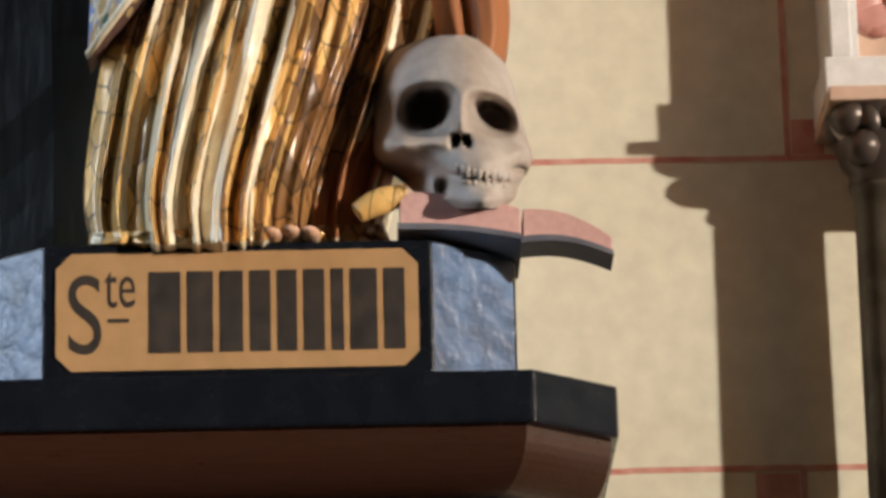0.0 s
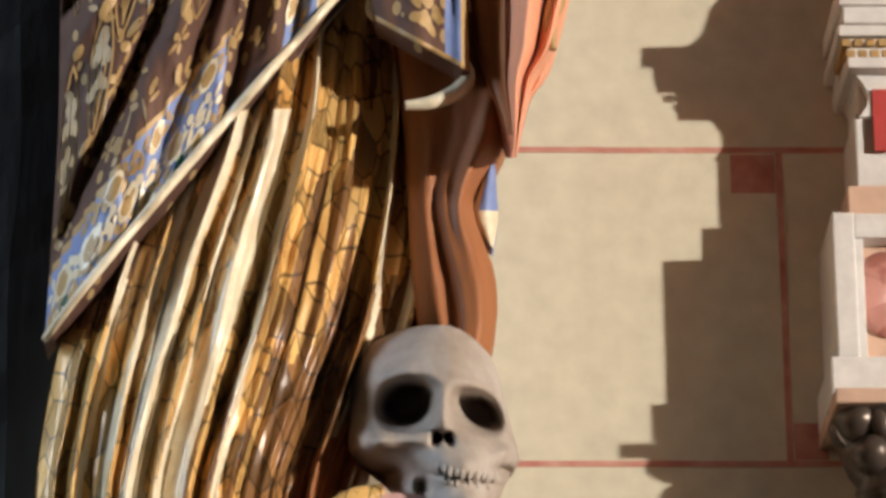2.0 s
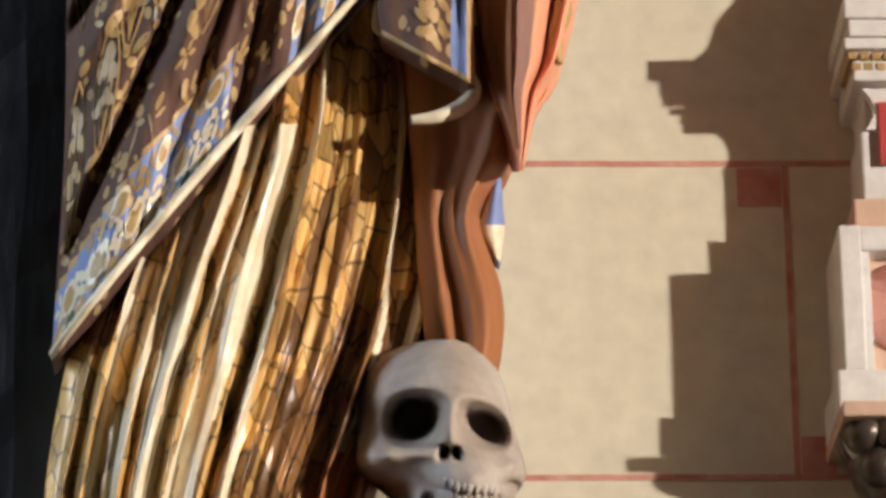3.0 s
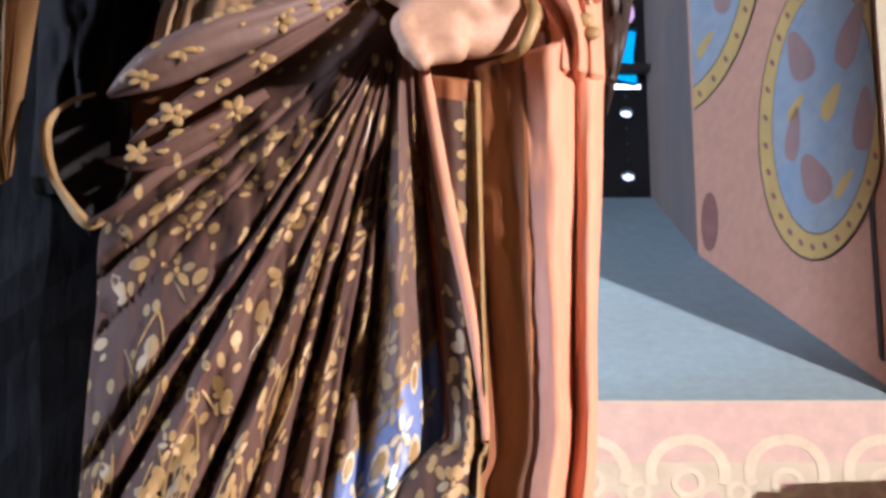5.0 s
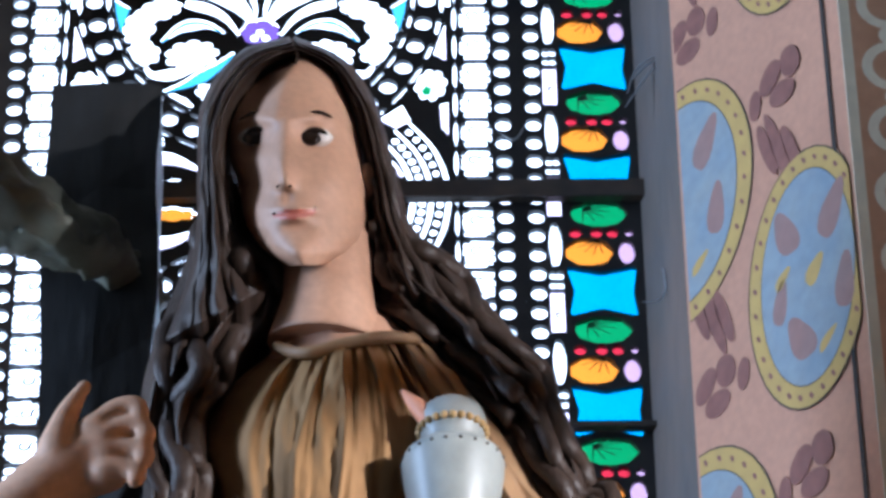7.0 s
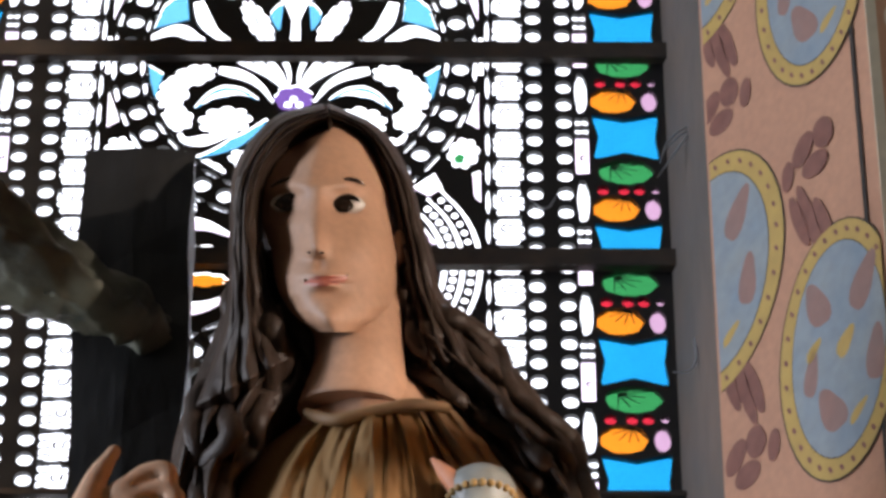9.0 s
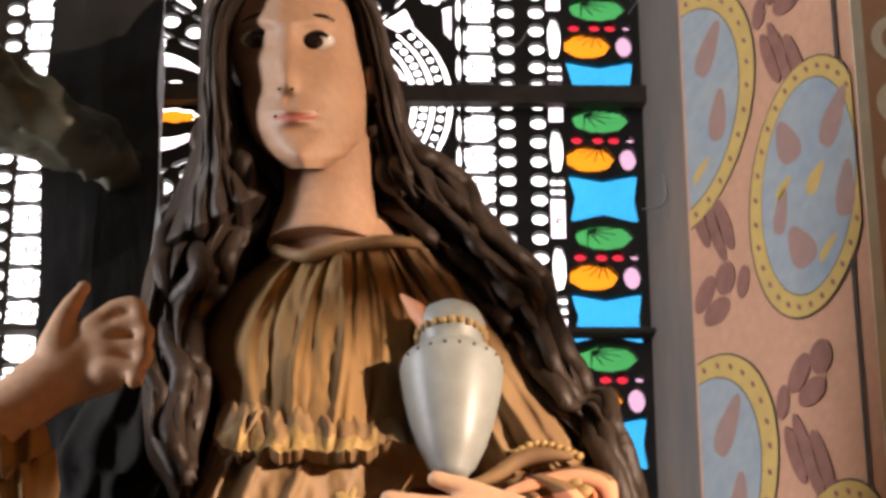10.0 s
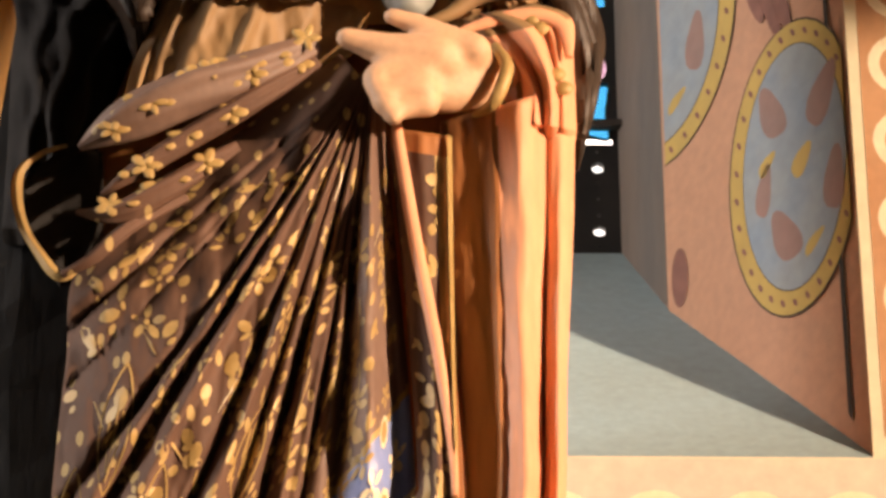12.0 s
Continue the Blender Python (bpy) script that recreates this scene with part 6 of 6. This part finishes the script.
def skull_depth(px, py, s):
    """How far the skull stands forward, in millimetres; it leans a little and looks aside."""
    lx, rx = lerp(SL, py), lerp(SR, py)
    m = 0.36 * lx + 0.64 * rx
    s = (px - m) / ((rx - m) if px > m else (m - lx))
    d = 98 * max(1 - abs(s) ** 2.0, 0) ** 0.5
    d *= 1 - 0.34 * max(0, (-py - 20) / 120) ** 2
    d += 7 * bell(px, py, -50, -46, 46, 20) + 6 * bell(px, py, 84, -24, 36, 18)
    d -= 9 * bell(px, py, -122, 0, 26, 42)
    d += 15 * bell(px, py, 17, 18, 12, 30)
    d += 24 * bell(px, py, -104, 66, 34, 19) + 16 * bell(px, py, 132, 84, 22, 15) + 8 * bell(px, py, -40, 62, 40, 12)
    d += 15 * bell(px, py, 52, 108, 56, 34) + 15 * bell(px, py, 58, 172, 46, 18)
    d -= 44 * bell(px, py, -88, 124, 50, 26) + 24 * orbit(px, py, -20, 146, 12, 15) + 34 * orbit(px, py, 126, 120, 15, 10)
    d -= 100 * orbit(px, py, -46 - 0.20 * py, 0.06 * (px + 48), 40, 37) + 116 * orbit(px, py, 78 + 0.22 * py, 14 + 0.16 * (px - 79), 33, 29)
    d -= 46 * orbit(px, py, 7 - 0.2 * (py - 60), 59, 8, 11) + 42 * orbit(px, py, 28 + 0.2 * (py - 60), 61, 7, 10)
    d -= 9 * math.exp(-((py - 133 - 0.15 * (px - 60)) / 5) ** 2 - ((px - 60) / 52) ** 2)
    return d + 1.0 * noise.noise(Vector((px / 30, py / 30, 5)))


SKY = 3.055
sk = bmesh.new()
fr_, bk_ = [], []
NU, NV = 130, 130
for j in range(NV + 1):
    py = -140 + 328 * j / NV
    a, b = lerp(SL, py), lerp(SR, py)
    r1, r2 = [], []
    for i in range(NU + 1):
        s = math.sin(math.pi / 2 * (-1 + 2 * i / NU))
        px = a + (b - a) * (s + 1) / 2
        r1.append(sk.verts.new(K(px, py, SKY - 0.001 * skull_depth(px, py, s))))
        r2.append(sk.verts.new(K(px, py, SKY + (0.072 if py < 90 else 0.03) * math.sqrt(max(1 - s * s, 0)) * (1 - (abs(py) / 196) ** 3))))
    fr_.append(r1), bk_.append(r2)
for j in range(NV):
    for i in range(NU):
        sk.faces.new((fr_[j][i], fr_[j][i + 1], fr_[j + 1][i + 1], fr_[j + 1][i]))
        sk.faces.new((bk_[j][i], bk_[j + 1][i], bk_[j + 1][i + 1], bk_[j][i + 1]))
for k in range(10):
    px = 8 + 11 * k + rng.uniform(-2, 2)
    for low, h in ((0, rng.uniform(0.0045, 0.0065)), (19, rng.uniform(0.003, 0.005))):
        if low and k in (0, 4, 7, 9):
            continue
        py = 121 + low + 0.15 * (px - 60)
        blob(sk, K(px, py, SKY - 0.001 * skull_depth(px, py, 0) + 0.0015), (0.0024 + rng.uniform(0, 0.0010), 0.0034, h), 0, rng.uniform(-0.15, 0.15), 8, 6)
skull = part("skull", sk, BONE, None, "", smooth=True)
bmd = bmesh.new()
bmd.from_mesh(skull.data)
bmesh.ops.remove_doubles(bmd, verts=bmd.verts, dist=0.0002)
bmesh.ops.recalc_face_normals(bmd, faces=bmd.faces)
bmd.to_mesh(skull.data)
bmd.free()
tagged(skull, "grey-white carved skull resting on the open book", "skull")

# ---- ointment jar ----
jar = thing("ointment_jar", "pale glazed ointment jar with lid held by the statue", "jar")
GLAZE = material("pale_grey_glaze", (0.31, 0.33, 0.31), 0.42, second=(0.24, 0.26, 0.245), scale=10, amount=0.6, grain=60, bump=0.05)
jc = Vector((0.0535, 2.972, 3.5003))
mm = 0.00049
zz = 0.00060
body = [(0.0, 0), (28 * mm, 0), (30 * mm, 8 * zz), (46 * mm, 24 * zz), (64 * mm, 60 * zz), (80 * mm, 105 * zz), (90 * mm, 145 * zz), (95 * mm, 178 * zz), (96 * mm, 190 * zz), (92 * mm, 202 * zz), (80 * mm, 212 * zz), (62 * mm, 216 * zz)]
part("body", lathe(bmesh.new(), body[1:], jc, 40), GLAZE, jar, smooth=True)
lid = [(58 * mm, 212 * zz), (53 * mm, 226 * zz), (57 * mm, 240 * zz), (63 * mm, 254 * zz), (64 * mm, 272 * zz), (56 * mm, 290 * zz), (38 * mm, 302 * zz), (14 * mm, 307 * zz)]
part("lid", lathe(bmesh.new(), lid, jc, 32), GLAZE, jar, "pale glazed lid", smooth=True)
for k in range(22):
    a = 2 * math.pi * k / 22
    bm = bmesh.new()
    blob(bm, jc + Vector((95.5 * mm * math.cos(a), 95.5 * mm * math.sin(a), 192 * zz)), (0.0017, 0.0017, 0.0017), 0, 0, 8, 6)
    part("bead", bm, INK, jar, "small dark bead", smooth=True)
for k in range(24):
    a0 = 2 * math.pi * k / 24
    bm = bmesh.new()
    blob(bm, jc + Vector((62 * mm * math.cos(a0), 62 * mm * math.sin(a0), 252 * zz)), (0.0040, 0.003, 0.0040), 0, 0, 8, 6)
    part("gilt_bead", bm, FIG[GILT], jar, "worn gilt bead", smooth=True)
bm = bmesh.new()
tube(bm, [jc + Vector((-40 * mm, -0.01, 262 * zz)), jc + Vector((-70 * mm, -0.006, 300 * zz)), jc + Vector((-92 * mm, 0.0, 330 * zz))], [0.010, 0.008, 0.002], 0, 10)
part("lid_spray", bm, FIG[PEACH], jar, "rosy carved spray on the lid", smooth=True)

# ---- dark timber cross behind the statue ----
cross = thing("cross", "dark rough timber cross standing behind the statue", "cross")


def timber(bm, x0, x1, y0, y1, z0, z1, n=40):
    """A hewn upright post with uneven faces."""
    rings = []
    for k in range(n + 1):
        z = z0 + (z1 - z0) * k / n
        ring = []
        for x, y in ((x0, y0), ((x0 + x1) / 2, y0 - 0.006), (x1, y0), (x1, y1), (x0, y1)):
            w = noise.noise(Vector((x * 9, y * 9, z * 7))) * 0.010
            ring.append(bm.verts.new((x + w, y + noise.noise(Vector((x * 30, 5, z * 12))) * 0.006, z)))
        rings.append(ring)
    for a, b in zip(rings, rings[1:]):
        for i in range(5):
            bm.faces.new((a[i], a[(i + 1) % 5], b[(i + 1) % 5], b[i]))
    bm.faces.new(rings[0][::-1]), bm.faces.new(rings[-1])
    return bm


ctop = at(*(-0.281, 4.086), 3.14)
part("upright", timber(bmesh.new(), -0.345, -0.238, 3.14, 3.24, 2.40, ctop.z), M["darkwood"], cross)
BARK = material("silvered_bark", (0.20, 0.215, 0.165), 0.45, second=(0.035, 0.032, 0.026), scale=13, amount=0.95, grain=55, bump=0.9, stretch=(0.8, 1, 1.2))
bm = bmesh.new()
tube(bm, [at(*p, y) for p, y in zip([(-0.549, 4.055), (-0.451, 3.988), (-0.399, 3.954), (-0.315, 3.904), (-0.271, 3.873), (-0.215, 3.823)], (3.06, 3.06, 3.06, 3.08, 3.12, 3.2))], [0.054, 0.052, 0.046, 0.034, 0.022, 0.012], 0, 40, n=110)
for v in bm.verts:                      # long splits and ridges run along the branch
    c = v.co.copy()
    along, across = 0.85 * c.x - 0.53 * c.z, 0.53 * c.x + 0.85 * c.z
    w = 0.016 * noise.noise(Vector((along * 9, across * 55, c.y * 40))) + 0.007 * noise.noise(Vector((along * 30, across * 120, c.y * 90)))
    v.co = c + Vector((0.53 * w, -w, 0.85 * w))
part("arm", bm, BARK, cross, "silvery rough-barked arm", smooth=True)

# ---- painted stone shrine beside the statue ----
shrine = thing("side_shrine", "white painted shrine with gilt dentils, red panel and column", "altar")
AY = 3.29
GILTM = FIG[GILT]
REDP = material("red_painted_panel", (0.48, 0.06, 0.05), 0.5, scale=20)
ROSE = material("rose_marbling", (0.55, 0.27, 0.22), 0.45, second=(0.30, 0.10, 0.07), scale=30, amount=0.8, sharp=True)
PEACHP = material("peach_painted_stone", (0.62, 0.42, 0.30), 0.7)
BRONZE = material("dark_bronzed_capital", (0.12, 0.09, 0.07), 0.35, 0.4, second=(0.05, 0.04, 0.035), scale=30, amount=0.8)
MARBLE = material("green_brown_marbled_shaft", (0.13, 0.11, 0.075), 0.35, second=(0.07, 0.055, 0.035), scale=12, amount=0.9, sharp=True)
XR = 0.66


def course(name, p, q, m, y=AY, label="", bev=0.002, xr=XR):
    """A course from its upper left corner p to the height of q."""
    bm = bmesh.new()
    box(bm, p[0], xr, y, WALL - 0.001, q[1], p[1], bev)
    return part(name, bm, m, shrine, label)


# two solid fills added behind the courses so their shadow has no gaps
course("core", (0.452, 3.07), (0.452, 2.60), M["white"], 3.318)
course("frieze", (0.440, 3.064), (0.440, 3.010), M["white"], 3.288)
course("cornice", (0.432, 3.085), (0.431, 3.064), M["white"], 3.27)
course("fascia", (0.436, 3.066), (0.436, 3.048), M["white"], 3.275)
course("soffit", (0.432, 3.05), (0.431, 3.038), M["white"], 3.28)
for r in range(2):
    for k in range(8):
        p, q = (0.435, 3.037), (0.434, 3.019)
        h = (p[1] - q[1]) / 2
        bm = bmesh.new()
        box(bm, p[0] + 0.011 * k + 0.004 * r, p[0] + 0.011 * k + 0.004 * r + 0.0085, 3.283 + 0.004 * r, 3.35, p[1] - h * (r + 1) + 0.001, p[1] - h * r - 0.001, 0.001)
        part("dentil", bm, GILTM, shrine, "gilt dentil")
course("bed_mould", (0.439, 3.027), (0.439, 3.013), M["white"], 3.30)
# bracket with a quarter-round hollow
bm = bmesh.new()
p, q = (0.445, 3.015), (0.447, 2.969)
out = [(p[0], p[1])] + [(p[0] + (q[0] + 0.004 - p[0]) * math.sin(a) ** 2 * 1.0 + 0.012 * math.sin(2 * a), p[1] + (q[1] - p[1]) * a / 1.5708) for a in (0.2, 0.5, 0.8, 1.1, 1.4, 1.5708)] + [(XR, q[1]), (XR, p[1])]
prism(bm, out, 3.305, WALL - 0.001)
part("bracket", bm, M["white"], shrine)
course("shaft_panel", (0.447, 2.974), (0.438, 2.903), M["white"], 3.31)
bm = bmesh.new()
p, q = (0.463, 2.995), (0.46, 2.935)
box(bm, p[0], XR, 3.303, 3.306, q[1], p[1])
part("red_panel", bm, REDP, shrine, "red painted panel")
course("neck", (0.437, 2.9025), (0.436, 2.8715), PEACHP, 3.305, "peach painted course")
top, low = (0.42, 2.871), (0.414, 2.734)
fx = (0.44, 2.846)[0]
fz = (0.44, 2.847)[1]
gz = (0.435, 2.736)[1]
bm = bmesh.new()
box(bm, top[0], fx, AY, WALL - 0.001, low[1], top[1], 0.002)
part("block_frame", bm, M["white"], shrine)
bm = bmesh.new()
box(bm, fx - 0.001, XR, AY, WALL - 0.001, fz, top[1] - 0.001, 0.002)
part("block_frame", bm, M["white"], shrine)
bm = bmesh.new()
box(bm, fx - 0.001, XR, 3.315, WALL - 0.001, low[1], fz)
part("inset_panel", bm, PEACHP, shrine, "peach sunk panel")
bm = bmesh.new()
box(bm, fx, fx + 0.007, AY + 0.004, 3.316, gz, fz, 0.001)
part("bead_mould", bm, M["white"], shrine)
rc = (0.476, 2.801)
for k in range(6):
    a = 1.047 * k
    bm = bmesh.new()
    blob(bm, (rc[0] + 0.020 * math.cos(a), 3.313, rc[1] + 0.026 * math.sin(a)), (0.018, 0.006, 0.02), 0, a, 14, 8)
    part("rosette_petal", bm, ROSE, shrine, "rose marbled petal", smooth=True)
course("base_slab", (0.413, 2.7335), (0.413, 2.6975), M["white"], 3.285)
course("abacus", (0.413, 2.697), (0.412, 2.683), PEACHP, 3.262, "peach painted abacus")
# capital and column
cz = (0.417, 2.695)[1]
ccx = (0.47, 2.702)[0]
part("capital", lathe(bmesh.new(), [(0.032, -0.085), (0.037, -0.078), (0.034, -0.070), (0.042, -0.060), (0.049, -0.040), (0.046, -0.036), (0.055, -0.014), (0.058, -0.002), (0.050, 0.0)], (ccx, 3.32, cz), 28), BRONZE, shrine, "dark bronzed capital", smooth=True)
for k in range(9):
    a = -math.pi + math.pi * k / 8
    bm = bmesh.new()
    c = Vector((ccx + 0.045 * math.cos(a), 3.32 + 0.045 * math.sin(a), cz - 0.024))
    blob(bm, c, (0.011, 0.011, 0.017), 0, 0.3, 10, 8)
    part("capital_leaf", bm, M["white"] if k % 4 == 1 else BRONZE, shrine, "carved capital leaf", smooth=True)
for sx, dz in ((-0.036, -0.020), (0.036, -0.020), (-0.024, -0.050), (0.024, -0.050)):
    bm = bmesh.new()
    blob(bm, (ccx + sx, 3.292, cz + dz), (0.019, 0.024, 0.018), 0, 0.3 if sx < 0 else -0.3, 12, 8)
    part("volute", bm, BRONZE, shrine, "dark bronzed volute", smooth=True)
part("column", lathe(bmesh.new(), [(0.046, 0.0), (0.046, 0.05), (0.036, 0.07), (0.034, 0.5), (0.033, 1.0), (0.032, cz - 1.40 - 0.085), (0.036, cz - 1.40 - 0.082)], (ccx, 3.32, 1.40), 28), MARBLE, shrine, "marbled column shaft", smooth=True)
bm = bmesh.new()
box(bm, ccx - 0.07, XR, 3.25, WALL - 0.001, 0.0, 1.40, 0.004)
part("pedestal", bm, M["white"], shrine, "white painted pedestal")
# gable and pinnacle above the cornice
bm = bmesh.new()
p = (0.45, 3.075)
prism(bm, [(p[0] - 0.008, p[1] - 0.01), (p[0] - 0.004, p[1] + 0.006), (p[0] + 0.014, p[1] + 0.022), (p[0] + 0.022, p[1] + 0.048), (p[0] + 0.040, p[1] + 0.070), (p[0] + 0.042, p[1] + 0.098),
           (p[0] + 0.054, p[1] + 0.112), (p[0] + 0.072, p[1] + 0.108), (p[0] + 0.080, p[1] + 0.120), (p[0] + 0.100, p[1] + 0.114), (XR, p[1] + 0.122), (XR, p[1] - 0.01)], 3.29, WALL - 0.001)
part("gable", bm, M["white"], shrine)

# old cobwebs between the glass and the jamb
WEB = material("dusty_cobweb", (0.30, 0.33, 0.36), 0.9)
web = thing("cobweb", "dusty grey cobweb hanging on the stone window jamb", "cobweb")
for pts in ([(0.231, 4.073), (0.24, 4.102), (0.26, 4.12), (0.264, 4.113)], [(0.228, 4.055), (0.242, 4.08), (0.264, 4.115)], [(0.234, 4.088), (0.252, 4.109), (0.266, 4.118)], [(0.234, 3.819), (0.249, 3.82), (0.257, 3.833), (0.256, 3.859)], [(0.103, 4.026), (0.119, 4.016), (0.131, 4.037)]):
    bm = bmesh.new()
    tube(bm, [Vector((p[0] * 3.70 / 3.0, 3.70, EYE + (p[1] - EYE) * 3.70 / 3.0)) for p in pts], [0.0006, 0.0012, 0.0006], 0, 5, n=14)
    part("strand", bm, WEB, web)
